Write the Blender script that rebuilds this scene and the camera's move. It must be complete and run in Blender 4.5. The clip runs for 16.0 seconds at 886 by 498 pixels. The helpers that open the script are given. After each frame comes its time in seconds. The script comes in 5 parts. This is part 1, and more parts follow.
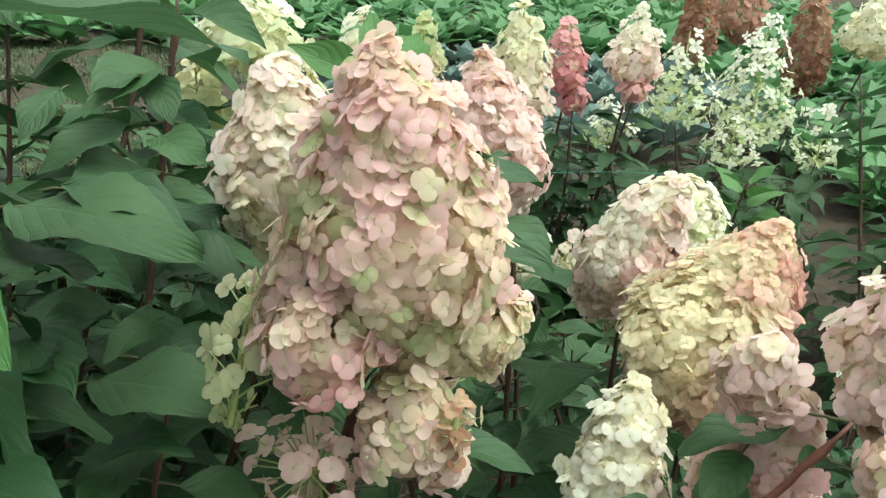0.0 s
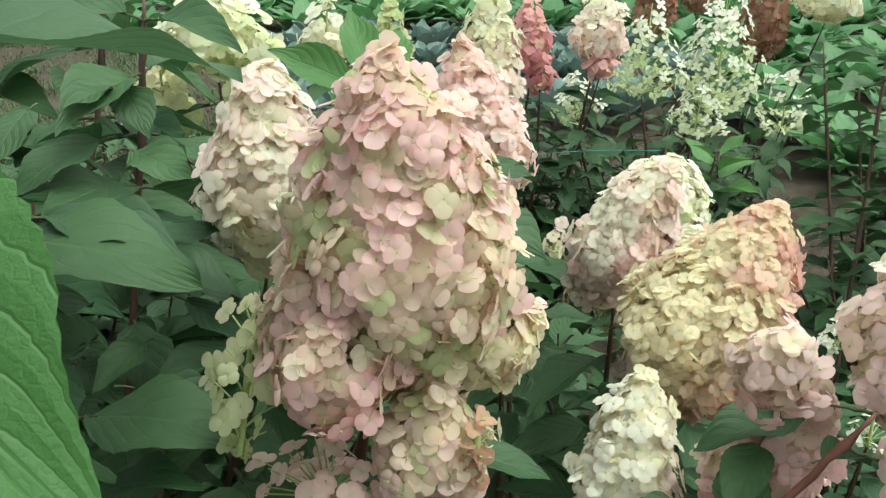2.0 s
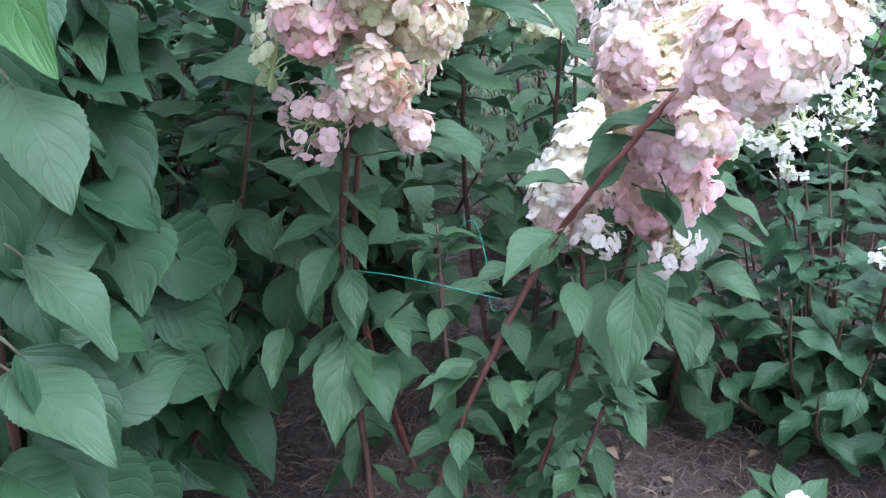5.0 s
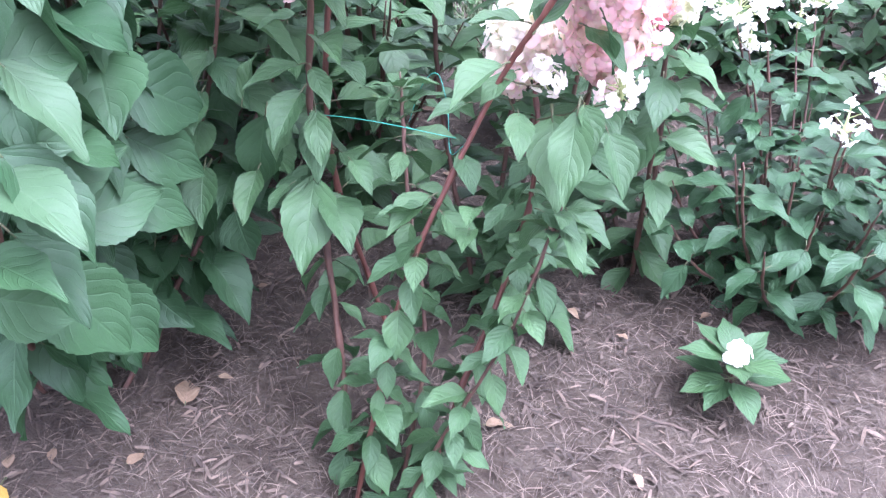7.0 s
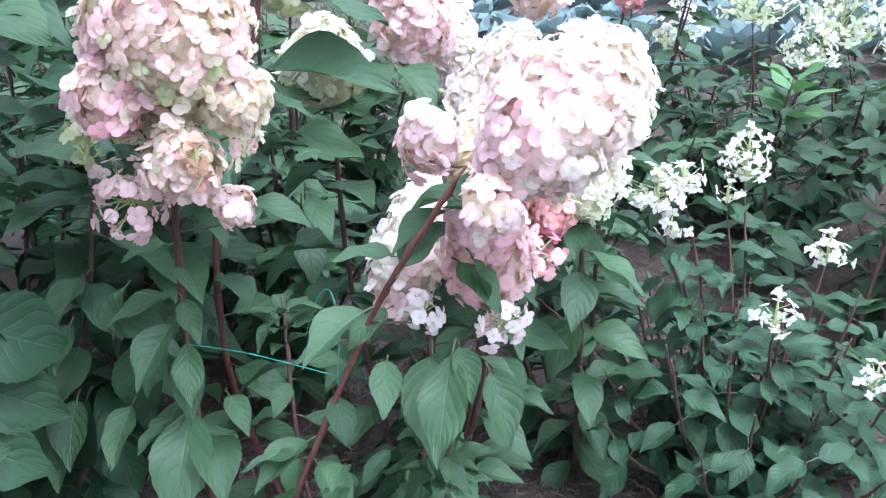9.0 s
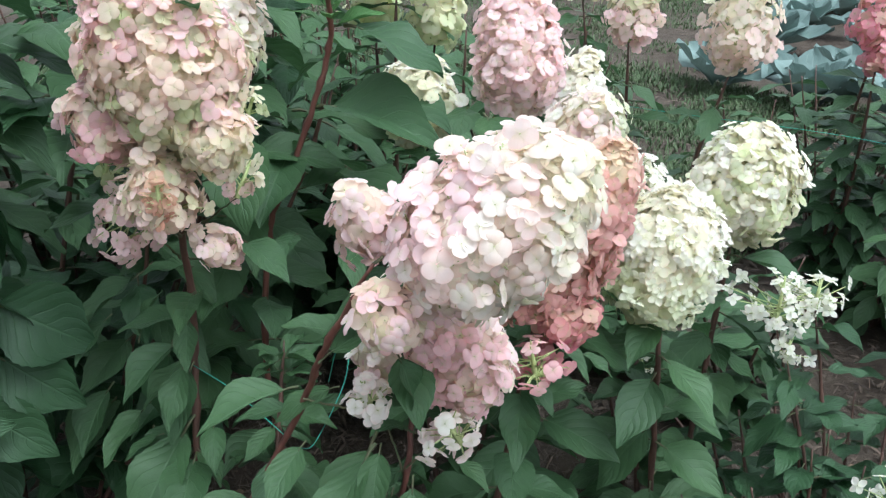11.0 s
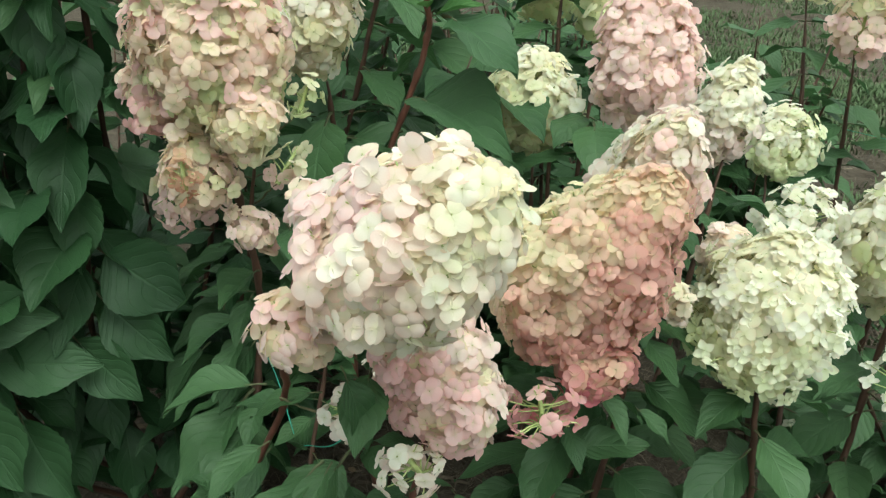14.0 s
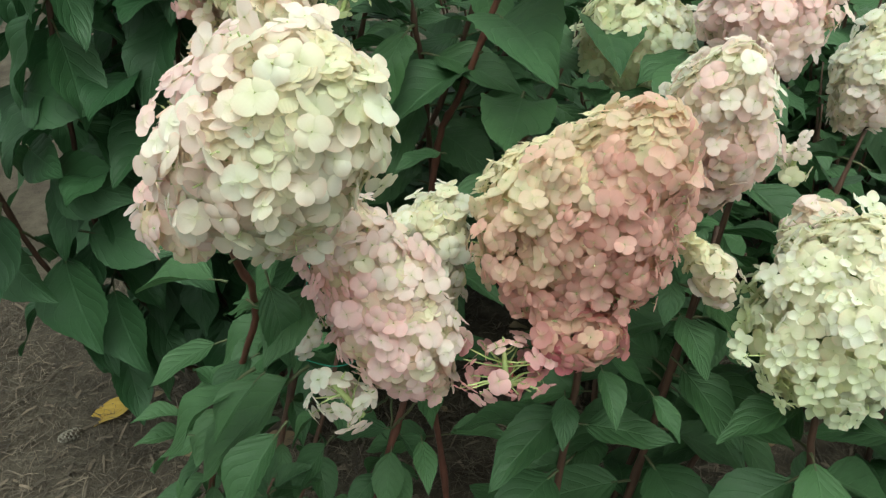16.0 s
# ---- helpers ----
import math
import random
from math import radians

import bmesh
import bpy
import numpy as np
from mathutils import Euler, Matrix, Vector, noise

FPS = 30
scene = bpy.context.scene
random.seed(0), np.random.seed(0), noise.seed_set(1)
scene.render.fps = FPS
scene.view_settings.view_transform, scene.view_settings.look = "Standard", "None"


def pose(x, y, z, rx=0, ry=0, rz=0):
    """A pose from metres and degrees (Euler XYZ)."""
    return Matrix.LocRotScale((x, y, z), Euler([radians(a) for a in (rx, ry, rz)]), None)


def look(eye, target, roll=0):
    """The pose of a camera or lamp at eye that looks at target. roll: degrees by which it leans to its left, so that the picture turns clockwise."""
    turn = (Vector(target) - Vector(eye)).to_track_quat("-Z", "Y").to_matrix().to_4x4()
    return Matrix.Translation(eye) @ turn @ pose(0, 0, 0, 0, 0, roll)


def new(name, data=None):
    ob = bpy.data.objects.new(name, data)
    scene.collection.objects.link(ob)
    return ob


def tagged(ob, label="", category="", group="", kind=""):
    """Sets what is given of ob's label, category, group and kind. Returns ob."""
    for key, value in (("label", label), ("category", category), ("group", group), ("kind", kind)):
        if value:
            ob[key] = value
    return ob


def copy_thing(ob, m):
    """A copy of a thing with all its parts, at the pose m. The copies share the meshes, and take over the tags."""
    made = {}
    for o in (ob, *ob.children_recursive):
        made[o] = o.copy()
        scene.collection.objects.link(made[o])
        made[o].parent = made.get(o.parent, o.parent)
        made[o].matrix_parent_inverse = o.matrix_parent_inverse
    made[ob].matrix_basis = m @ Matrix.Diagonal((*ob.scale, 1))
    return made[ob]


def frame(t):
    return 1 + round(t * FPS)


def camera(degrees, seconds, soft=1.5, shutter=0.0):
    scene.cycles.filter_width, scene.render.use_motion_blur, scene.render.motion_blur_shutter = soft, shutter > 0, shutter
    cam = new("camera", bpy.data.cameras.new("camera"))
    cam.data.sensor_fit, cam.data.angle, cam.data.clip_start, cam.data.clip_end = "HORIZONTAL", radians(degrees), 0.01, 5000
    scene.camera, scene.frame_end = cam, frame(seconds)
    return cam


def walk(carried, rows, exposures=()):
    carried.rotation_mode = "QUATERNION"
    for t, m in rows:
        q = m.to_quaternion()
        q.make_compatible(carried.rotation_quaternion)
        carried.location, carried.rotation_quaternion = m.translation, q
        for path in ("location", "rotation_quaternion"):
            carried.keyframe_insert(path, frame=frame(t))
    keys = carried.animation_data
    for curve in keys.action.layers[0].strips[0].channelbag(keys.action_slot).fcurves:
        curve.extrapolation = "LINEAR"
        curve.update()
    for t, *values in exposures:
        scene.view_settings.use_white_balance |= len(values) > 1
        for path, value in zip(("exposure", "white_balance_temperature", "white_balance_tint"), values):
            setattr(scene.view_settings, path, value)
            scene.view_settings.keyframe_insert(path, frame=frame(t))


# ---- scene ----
cam = camera(56.6, 16.0, 1.3)
EXPOSURES = [(0, 1.34, 6400, -8), (2.0, 1.26, 6400, -8), (3.0, 1.40, 6400, -11), (4.0, 1.59, 6400, -12), (4.4, 1.62, 6100, -3), (4.9, 1.93, 5150, 17), (5.2, 2.10, 5100, 21), (7.3, 3.25, 5250, 32), (8.0, 3.07, 5100, 28), (9, 2.18, 5100, 22), (10.2, 1.59, 5180, 17), (12.3, 1.14, 6320, -8), (13.5, 1.10, 6380, -9), (14.5, 1.11, 6350, -12), (16, 1.00, 6350, -12)]
PATH = [
    (0, (0.005, -0.023, 1.206), (0.023, 1.836, 0.469), 2.0),
    (0.5, (-0.041, 0.025, 1.223), (0.074, 1.883, 0.492), 1.6),
    (1, (-0.046, 0.053, 1.228), (0.114, 1.893, 0.461), 0.4),
    (1.5, (-0.041, 0.043, 1.228), (0.104, 1.882, 0.454), 0.1),
    (2, (-0.029, 0.009, 1.221), (0.078, 1.845, 0.435), -0.2),
    (2.5, (0.004, -0.05, 1.203), (0.006, 1.792, 0.422), -0.2),
    (3, (0.056, -0.125, 1.197), (-0.039, 1.711, 0.41), -0.9),
    (3.5, (0.096, -0.201, 1.186), (-0.054, 1.62, 0.373), -0.6),
    (4, (0.118, -0.237, 1.171), (-0.031, 1.564, 0.314), -0.9),
    (4.5, (0.181, -0.267, 1.145), (-0.057, 1.497, 0.234), -0.3),
    (5, (0.309, -0.334, 1.128), (-0.167, 1.354, 0.166), -0.5),
    (5.2, (0.344, -0.361, 1.111), (-0.175, 1.304, 0.132), -0.4),
    (7.3, (0.414, -0.431, 1.073), (-0.023, 1.154, -0.064), 0.5),
    (7.5, (0.432, -0.428, 1.088), (-0.019, 1.194, 0.008), -0.4),
    (8, (0.448, -0.395, 1.115), (0.081, 1.314, 0.143), 0.0),
    (8.5, (0.477, -0.328, 1.133), (0.057, 1.416, 0.249), -1.9),
    (9, (0.494, -0.243, 1.152), (0.029, 1.494, 0.276), -1.3),
    (9.5, (0.514, -0.186, 1.163), (-0.009, 1.544, 0.308), -1.7),
    (10, (0.6, -0.116, 1.186), (-0.163, 1.545, 0.375), -1.8),
    (10.2, (0.651, -0.08, 1.185), (-0.208, 1.522, 0.351), -0.1),
    (12.3, (0.772, 0.073, 1.201), (-0.394, 1.451, 0.339), -0.4),
    (12.5, (0.777, 0.078, 1.2), (-0.391, 1.448, 0.328), -0.2),
    (13, (0.775, 0.118, 1.187), (-0.401, 1.462, 0.286), -0.0),
    (13.5, (0.782, 0.175, 1.182), (-0.493, 1.422, 0.277), -1.1),
    (14, (0.87, 0.282, 1.18), (-0.631, 1.258, 0.289), -0.0),
    (14.5, (0.98, 0.386, 1.173), (-0.642, 1.124, 0.264), 0.3),
    (15, (0.98, 0.434, 1.164), (-0.68, 1.053, 0.237), -0.6),
    (15.5, (0.923, 0.497, 1.133), (-0.768, 1.037, 0.211), 0.9),
    (16, (0.914, 0.539, 1.114), (-0.775, 0.958, 0.128), 0.1),
]
walk(cam, [(t, look(eye, target, roll)) for t, eye, target, roll in PATH], EXPOSURES)

# ---- world and light ----
world = bpy.data.worlds.new("sky")
scene.world = world
world.use_nodes = True
wt = world.node_tree
sky = wt.nodes.new("ShaderNodeTexSky")
sky.sky_type, sky.sun_disc = "NISHITA", False
SUN_ELEV, SUN_ROT = radians(70), radians(96)
sky.sun_elevation, sky.sun_rotation = SUN_ELEV, SUN_ROT
sky.air_density, sky.dust_density, sky.ozone_density = 1.0, 6.0, 1.0
clouds = wt.nodes.new("ShaderNodeHueSaturation")  # a thin even overcast
clouds.inputs["Saturation"].default_value = 0.12
wt.nodes["Background"].inputs["Strength"].default_value = 0.15
wt.links.new(sky.outputs[0], clouds.inputs["Color"])
wt.links.new(clouds.outputs[0], wt.nodes["Background"].inputs["Color"])
sun = new("sun", bpy.data.lights.new("sun", "SUN"))
sun.data.energy, sun.data.angle, sun.data.color = 0.3, radians(60), (1.0, 0.975, 0.95)
sun.matrix_world = look((0, 0, 0), (-math.sin(SUN_ROT) * math.cos(SUN_ELEV), -math.cos(SUN_ROT) * math.cos(SUN_ELEV), -math.sin(SUN_ELEV)))

# ---- materials ----


class Mat:
    """A node material with a principled shader and a few shorthands."""

    def __init__(self, name, rough=0.6, translucent=0.0, spec=0.4):
        self.m = bpy.data.materials.new(name)
        self.m.use_nodes = True
        self.t = self.m.node_tree
        self.bsdf = self.t.nodes["Principled BSDF"]
        self.bsdf.inputs["Roughness"].default_value = rough
        self.bsdf.inputs["Specular IOR Level"].default_value = spec
        self.trans = None
        if translucent:
            self.trans = self.node("ShaderNodeBsdfTranslucent")
            mix = self.node("ShaderNodeMixShader")
            mix.inputs[0].default_value = translucent
            out = self.t.nodes["Material Output"]
            self.link(self.bsdf.outputs[0], mix.inputs[1])
            self.link(self.trans.outputs[0], mix.inputs[2])
            self.link(mix.outputs[0], out.inputs["Surface"])

    def node(self, kind, **values):
        n = self.t.nodes.new(kind)
        for key, value in values.items():
            n.inputs[key].default_value = value
        return n

    def link(self, a, b):
        self.t.links.new(a, b)

    def coord(self, which="Object"):
        return self.node("ShaderNodeTexCoord").outputs[which]

    def noise(self, scale, detail=4.0, at=None, rough=0.55):
        n = self.node("ShaderNodeTexNoise", Scale=scale, Detail=detail, Roughness=rough)
        if at is not None:
            self.link(at, n.inputs["Vector"])
        return n.outputs["Fac"]

    def ramp(self, value, *stops):
        n = self.node("ShaderNodeValToRGB")
        e = n.color_ramp.elements
        while len(e) < len(stops):
            e.new(0.5)
        for i, (p, c) in enumerate(stops):
            e[i].position, e[i].color = p, (*c, 1) if len(c) == 3 else c
        self.link(value, n.inputs[0])
        return n.outputs[0]

    def maths(self, op, a, b=0.0, c=0.0):
        n = self.node("ShaderNodeMath")
        n.operation = op
        for i, v in enumerate((a, b, c)):
            if hasattr(v, "is_linked"):
                self.link(v, n.inputs[i])
            else:
                n.inputs[i].default_value = v
        return n.outputs[0]

    def mix(self, fac, a, b, blend="MIX"):
        n = self.node("ShaderNodeMix")
        n.data_type, n.blend_type = "RGBA", blend
        for i, v in ((0, fac), (6, a), (7, b)):
            if hasattr(v, "is_linked"):
                self.link(v, n.inputs[i])
            else:
                n.inputs[i].default_value = v if i == 0 else (*v, 1)
        return n.outputs[2]

    def colour(self, c):
        self.link(c, self.bsdf.inputs["Base Color"])
        if self.trans:
            self.link(c, self.trans.inputs["Color"])

    def bump(self, height, strength=0.4, distance=0.002):
        n = self.node("ShaderNodeBump", Strength=strength, Distance=distance)
        self.link(height, n.inputs["Height"])
        self.link(n.outputs[0], self.bsdf.inputs["Normal"])
        if self.trans:
            self.link(n.outputs[0], self.trans.inputs["Normal"])


def leaf_material(name, dark, light, vein, translucent=0.30, rough=0.5):
    """Green leaf with a pale midrib and curved side veins laid out by its own coordinates."""
    k = Mat(name, rough, translucent, 0.34)
    uv = k.node("ShaderNodeSeparateXYZ")
    k.link(k.coord("UV"), uv.inputs[0])
    u, v = uv.outputs[0], uv.outputs[1]
    across = k.maths("ABSOLUTE", k.maths("SUBTRACT", u, 0.5))
    rib = k.maths("SUBTRACT", 1.0, k.maths("MULTIPLY", across, 34.0))
    rib = k.maths("MAXIMUM", rib, 0.0)
    drift = k.maths("MULTIPLY", k.noise(2.4, 2.0, k.coord("Object")), 1.6)
    slant = k.maths("SUBTRACT", k.maths("ADD", k.maths("MULTIPLY", v, 6.0), drift), k.maths("MULTIPLY", k.maths("POWER", across, 1.25), 6.0))
    wave = k.maths("ABSOLUTE", k.maths("SUBTRACT", k.maths("FRACT", slant), 0.5))
    side = k.maths("MAXIMUM", k.maths("SUBTRACT", 1.0, k.maths("MULTIPLY", wave, 13.0)), 0.0)
    veins = k.maths("MAXIMUM", rib, k.maths("MULTIPLY", side, 0.6))
    info = k.node("ShaderNodeObjectInfo")
    big = k.noise(9.0, 3.0, k.coord("Object"))
    fine = k.noise(70.0, 4.0, k.coord("Object"))
    cells = k.node("ShaderNodeTexVoronoi", Scale=60.0)
    cells.feature = "DISTANCE_TO_EDGE"
    k.link(k.coord("Object"), cells.inputs["Vector"])
    net = k.maths("MINIMUM", k.maths("MULTIPLY", cells.outputs["Distance"], 5.0), 1.0)
    tone = k.maths("ADD", k.maths("MULTIPLY", info.outputs["Random"], 0.6), k.maths("MULTIPLY", big, 0.5))
    c = k.mix(tone, dark, light)
    c = k.mix(k.maths("MULTIPLY", veins, 0.30), c, vein)
    c = k.mix(k.maths("MULTIPLY", fine, 0.3), c, tuple(x * 0.55 for x in dark))
    k.colour(c)
    quilt = k.maths("MULTIPLY", wave, 1.3)
    k.bump(k.maths("ADD", k.maths("SUBTRACT", quilt, veins), k.maths("ADD", k.maths("MULTIPLY", fine, 0.5), k.maths("MULTIPLY", net, 0.10))), 0.42, 0.002)
    return k.m


def plain_material(name, a, b, scale=40.0, rough=0.7, bump=0.4, distance=0.002, stretch=None, island=0.0):
    """Two tones mixed by noise at two scales, with fine relief."""
    k = Mat(name, rough)
    at = k.coord("Object")
    if stretch:
        mapping = k.node("ShaderNodeMapping")
        mapping.inputs["Scale"].default_value = stretch
        k.link(at, mapping.inputs["Vector"])
        at = mapping.outputs[0]
    n1, n2 = k.noise(scale, 5.0, at), k.noise(scale * 0.17, 3.0, at)
    c = k.mix(k.ramp(k.maths("ADD", k.maths("MULTIPLY", n1, 0.6), k.maths("MULTIPLY", n2, 0.4)), (0.35, (0, 0, 0)), (0.65, (1, 1, 1))), a, b)
    if island:
        geo = k.node("ShaderNodeNewGeometry")
        c = k.mix(k.maths("MULTIPLY", geo.outputs["Random Per Island"], island), c, tuple(0.3 * x for x in a))
    k.colour(c)
    k.bump(n1, bump, distance)
    return k.m


def sepal_material(name, joined):
    """Flower sepals: the tone of each floret comes from its own colour, deeper to the rim, with fan veins."""
    k = Mat(name, 0.65, 0.60, 0.12)
    info = k.node("ShaderNodeAttribute" if joined else "ShaderNodeObjectInfo")
    if joined:
        info.attribute_name = "tone"
    uv = k.node("ShaderNodeSeparateXYZ")
    k.link(k.coord("UV"), uv.inputs[0])
    u, v = uv.outputs[0], uv.outputs[1]
    mottle = k.noise(55.0, 3.0, k.coord("Object"))
    rim = k.maths("MULTIPLY", k.maths("POWER", v, 5.0), k.maths("MULTIPLY", mottle, 1.15))
    deep = k.mix(1.0, info.outputs["Color"], (0.95, 0.74, 0.72), "MULTIPLY")
    c = k.mix(rim, info.outputs["Color"], deep)
    heart = k.maths("MULTIPLY", k.maths("SUBTRACT", 1.0, k.maths("MINIMUM", k.maths("MULTIPLY", v, 2.6), 1.0)), 0.32)
    c = k.mix(heart, c, (0.52, 0.56, 0.25))
    fan = k.maths("ABSOLUTE", k.maths("SINE", k.maths("MULTIPLY", k.maths("SUBTRACT", u, 0.5), 26.0)))
    c = k.mix(k.maths("MULTIPLY", k.maths("SUBTRACT", 1.0, fan), 0.05), c, k.mix(1.0, c, (0.85, 0.82, 0.72), "MULTIPLY"))
    spots = k.ramp(k.noise(240.0, 2.0, k.coord("Object")), (0.66, (0, 0, 0)), (0.76, (1, 1, 1)))
    c = k.mix(k.maths("MULTIPLY", spots, 0.10), c, (0.45, 0.25, 0.14))
    k.colour(c)
    k.bump(k.maths("ADD", k.maths("MULTIPLY", fan, 0.3), mottle), 0.2, 0.0006)
    return k.m


LEAF = leaf_material("leaf_green", (0.032, 0.074, 0.029), (0.068, 0.136, 0.050), (0.11, 0.20, 0.09))
# own deep green of the low mound; shade painted into the other leaves
LEAF_DARK = leaf_material("leaf_deep_shaded_green", (0.022, 0.058, 0.023), (0.046, 0.106, 0.040), (0.08, 0.16, 0.068))
# brighter copy of the leaf green, with light from above painted in
LEAF_LIT = leaf_material("leaf_lit_green", (0.044, 0.090, 0.040), (0.074, 0.138, 0.062), (0.12, 0.19, 0.10), 0.36)
# strongest lit copy: the glow of a backlit leaf put into its colour
LEAF_BACKLIT = leaf_material("leaf_backlit_green", (0.048, 0.130, 0.032), (0.085, 0.205, 0.052), (0.16, 0.29, 0.11), 0.42)
LEAF_YOUNG = leaf_material("leaf_young_green", (0.060, 0.150, 0.038), (0.11, 0.23, 0.065), (0.20, 0.32, 0.14), 0.3)
LEAF_YELLOW = leaf_material("leaf_yellowed", (0.26, 0.14, 0.02), (0.40, 0.26, 0.04), (0.38, 0.26, 0.08), 0.2, 0.6)
LEAF_DEAD = leaf_material("leaf_dead", (0.13, 0.085, 0.05), (0.26, 0.19, 0.12), (0.25, 0.19, 0.13), 0.05, 0.8)
CABBAGE = leaf_material("cabbage_leaf", (0.10, 0.155, 0.135), (0.19, 0.265, 0.235), (0.30, 0.37, 0.33), 0.1, 0.55)
VEGETABLE = leaf_material("vegetable_leaf", (0.055, 0.15, 0.055), (0.12, 0.25, 0.095), (0.2, 0.32, 0.16))
SEPAL = sepal_material("sepal", False)
SEPAL_FAR = sepal_material("sepal_small", True)
BUD = plain_material("floret_eye", (0.42, 0.48, 0.18), (0.62, 0.62, 0.36), 300.0)
PEDICEL = plain_material("pedicel", (0.24, 0.31, 0.10), (0.42, 0.46, 0.22), 120.0)
PETIOLE = plain_material("petiole", (0.045, 0.080, 0.028), (0.085, 0.065, 0.034), 60.0)
BARK = plain_material("stem_bark", (0.040, 0.020, 0.014), (0.10, 0.050, 0.034), 90.0, 0.6, 0.6, 0.002, (1, 1, 0.3))
BARK_RED = plain_material("stem_red_bark", (0.065, 0.024, 0.018), (0.14, 0.055, 0.038), 90.0, 0.5, 0.4, 0.001, (1, 1, 0.3))
TWINE = plain_material("green_twine", (0.02, 0.17, 0.12), (0.06, 0.32, 0.23), 400.0, 0.6)
STRAW = plain_material("litter_straw", (0.060, 0.046, 0.034), (0.21, 0.165, 0.125), 30.0, 0.9, island=0.9)
CHIP = plain_material("litter_chip", (0.055, 0.040, 0.029), (0.17, 0.127, 0.093), 40.0, 0.9, island=0.8)
CONE = plain_material("cone_scale", (0.10, 0.085, 0.068), (0.27, 0.24, 0.20), 160.0, 0.85)
GRASS = plain_material("grass_blade", (0.045, 0.080, 0.026), (0.085, 0.125, 0.050), 20.0, 0.6)


def soil_material():
    k = Mat("soil", 0.95, 0.0, 0.15)
    at = k.coord("Object")
    big, mid, fine = k.noise(1.3, 4.0, at), k.noise(14.0, 6.0, at, 0.65), k.noise(120.0, 6.0, at, 0.7)
    c = k.ramp(mid, (0.3, (0.028, 0.021, 0.015)), (0.5, (0.066, 0.052, 0.038)), (0.7, (0.105, 0.087, 0.066)))
    c = k.mix(k.maths("MULTIPLY", fine, 0.5), c, (0.05, 0.036, 0.028))
    c = k.mix(k.ramp(big, (0.5, (0, 0, 0)), (0.68, (0.5, 0.5, 0.5))), c, (0.095, 0.078, 0.062))
    k.colour(c)
    k.bump(k.maths("ADD", mid, k.maths("MULTIPLY", fine, 0.6)), 0.9, 0.02)
    return k.m


SOIL = soil_material()

# ---- shared shapes ----


def link_mesh(name, verts, faces, uvs, mats, mat_index=None):
    me = bpy.data.meshes.new(name)
    me.from_pydata(verts, [], faces)
    layer = me.uv_layers.new(name="UVMap")
    for poly in me.polygons:
        poly.use_smooth = True
        for li in poly.loop_indices:
            layer.data[li].uv = uvs[me.loops[li].vertex_index]
        if mat_index:
            poly.material_index = mat_index[poly.index]
    for m in mats:
        me.materials.append(m)
    return me


def tube(verts, faces, uvs, points, radii, sides=6):
    """Append a tapered tube along points to the lists."""
    start = len(verts)
    side = Vector((0.31, 0.87, 0.12))
    for i, p in enumerate(points):
        p = Vector(p)
        ahead = Vector(points[min(i + 1, len(points) - 1)]) - Vector(points[max(i - 1, 0)])
        x = ahead.cross(side).normalized()
        y = ahead.cross(x).normalized()
        for k in range(sides):
            a = 2 * math.pi * k / sides
            verts.append(p + radii[i] * (math.cos(a) * x + math.sin(a) * y))
            uvs.append((k / sides, i / len(points)))
    for i in range(len(points) - 1):
        for k in range(sides):
            a, b = start + i * sides + k, start + i * sides + (k + 1) % sides
            faces.append((a, b, b + sides, a + sides))
    faces.append(tuple(start + (len(points) - 1) * sides + k for k in range(sides)))


def leaf_mesh(name, mat, rows=8, cols=4, width=0.56, fold=0.18, droop=0.35, wave=0.03, teeth=0.0, petiole=0.16, tip=1.6, seed=0):
    """An ovate leaf one unit long along +Y, face up, on a short stalk, with a folded midrib and a drooping tip."""
    rnd = random.Random(seed)
    verts, faces, uvs, mi = [], [], [], []
    if petiole:
        tube(verts, faces, uvs, [(0, -petiole, -0.02), (0, -petiole * 0.5, 0.0), (0, 0.06, 0.0)], [0.018, 0.014, 0.010], 4)
        mi = [1] * len(faces)
    start = len(verts)
    ph = rnd.uniform(0, 6)
    for i in range(rows + 1):
        v = i / rows
        half = 0.5 * width * (math.sin(math.pi * v ** 0.86) ** 0.84) * (1 - 0.24 * v ** tip) if 0 < v < 1 else 0.0
        if v > 0.68:
            half *= 1 - 0.20 * math.sin(math.pi * (v - 0.68) / 0.32)
        half = max(half, 0.004)
        bend = -droop * v * v
        for j in range(cols + 1):
            s = 2 * j / cols - 1
            edge = abs(s)
            h = half * (1 + (teeth * (1 if i % 2 else -1) if edge == 1 else 0))
            z = bend + fold * abs(s) * half * 2 + wave * edge * math.sin(ph + v * 11 + (0 if s > 0 else 1.7))
            verts.append(Vector((s * h, v - 0.25 * droop * v * v, z)))
            uvs.append((j / cols, v))
    for i in range(rows):
        for j in range(cols):
            a = start + i * (cols + 1) + j
            faces.append((a, a + 1, a + cols + 2, a + cols + 1))
            mi.append(0)
    return link_mesh(name, verts, faces, uvs, [mat, PETIOLE], mi)


def leaf_set(name, mat, n, seed, **kw):
    rnd = random.Random(seed)
    return [leaf_mesh(name, mat, width=rnd.uniform(0.45, 0.56), fold=rnd.uniform(0.05, 0.34), droop=rnd.uniform(0.08, 0.34), wave=rnd.uniform(0.015, 0.05), seed=seed + i, **kw) for i in range(n)]


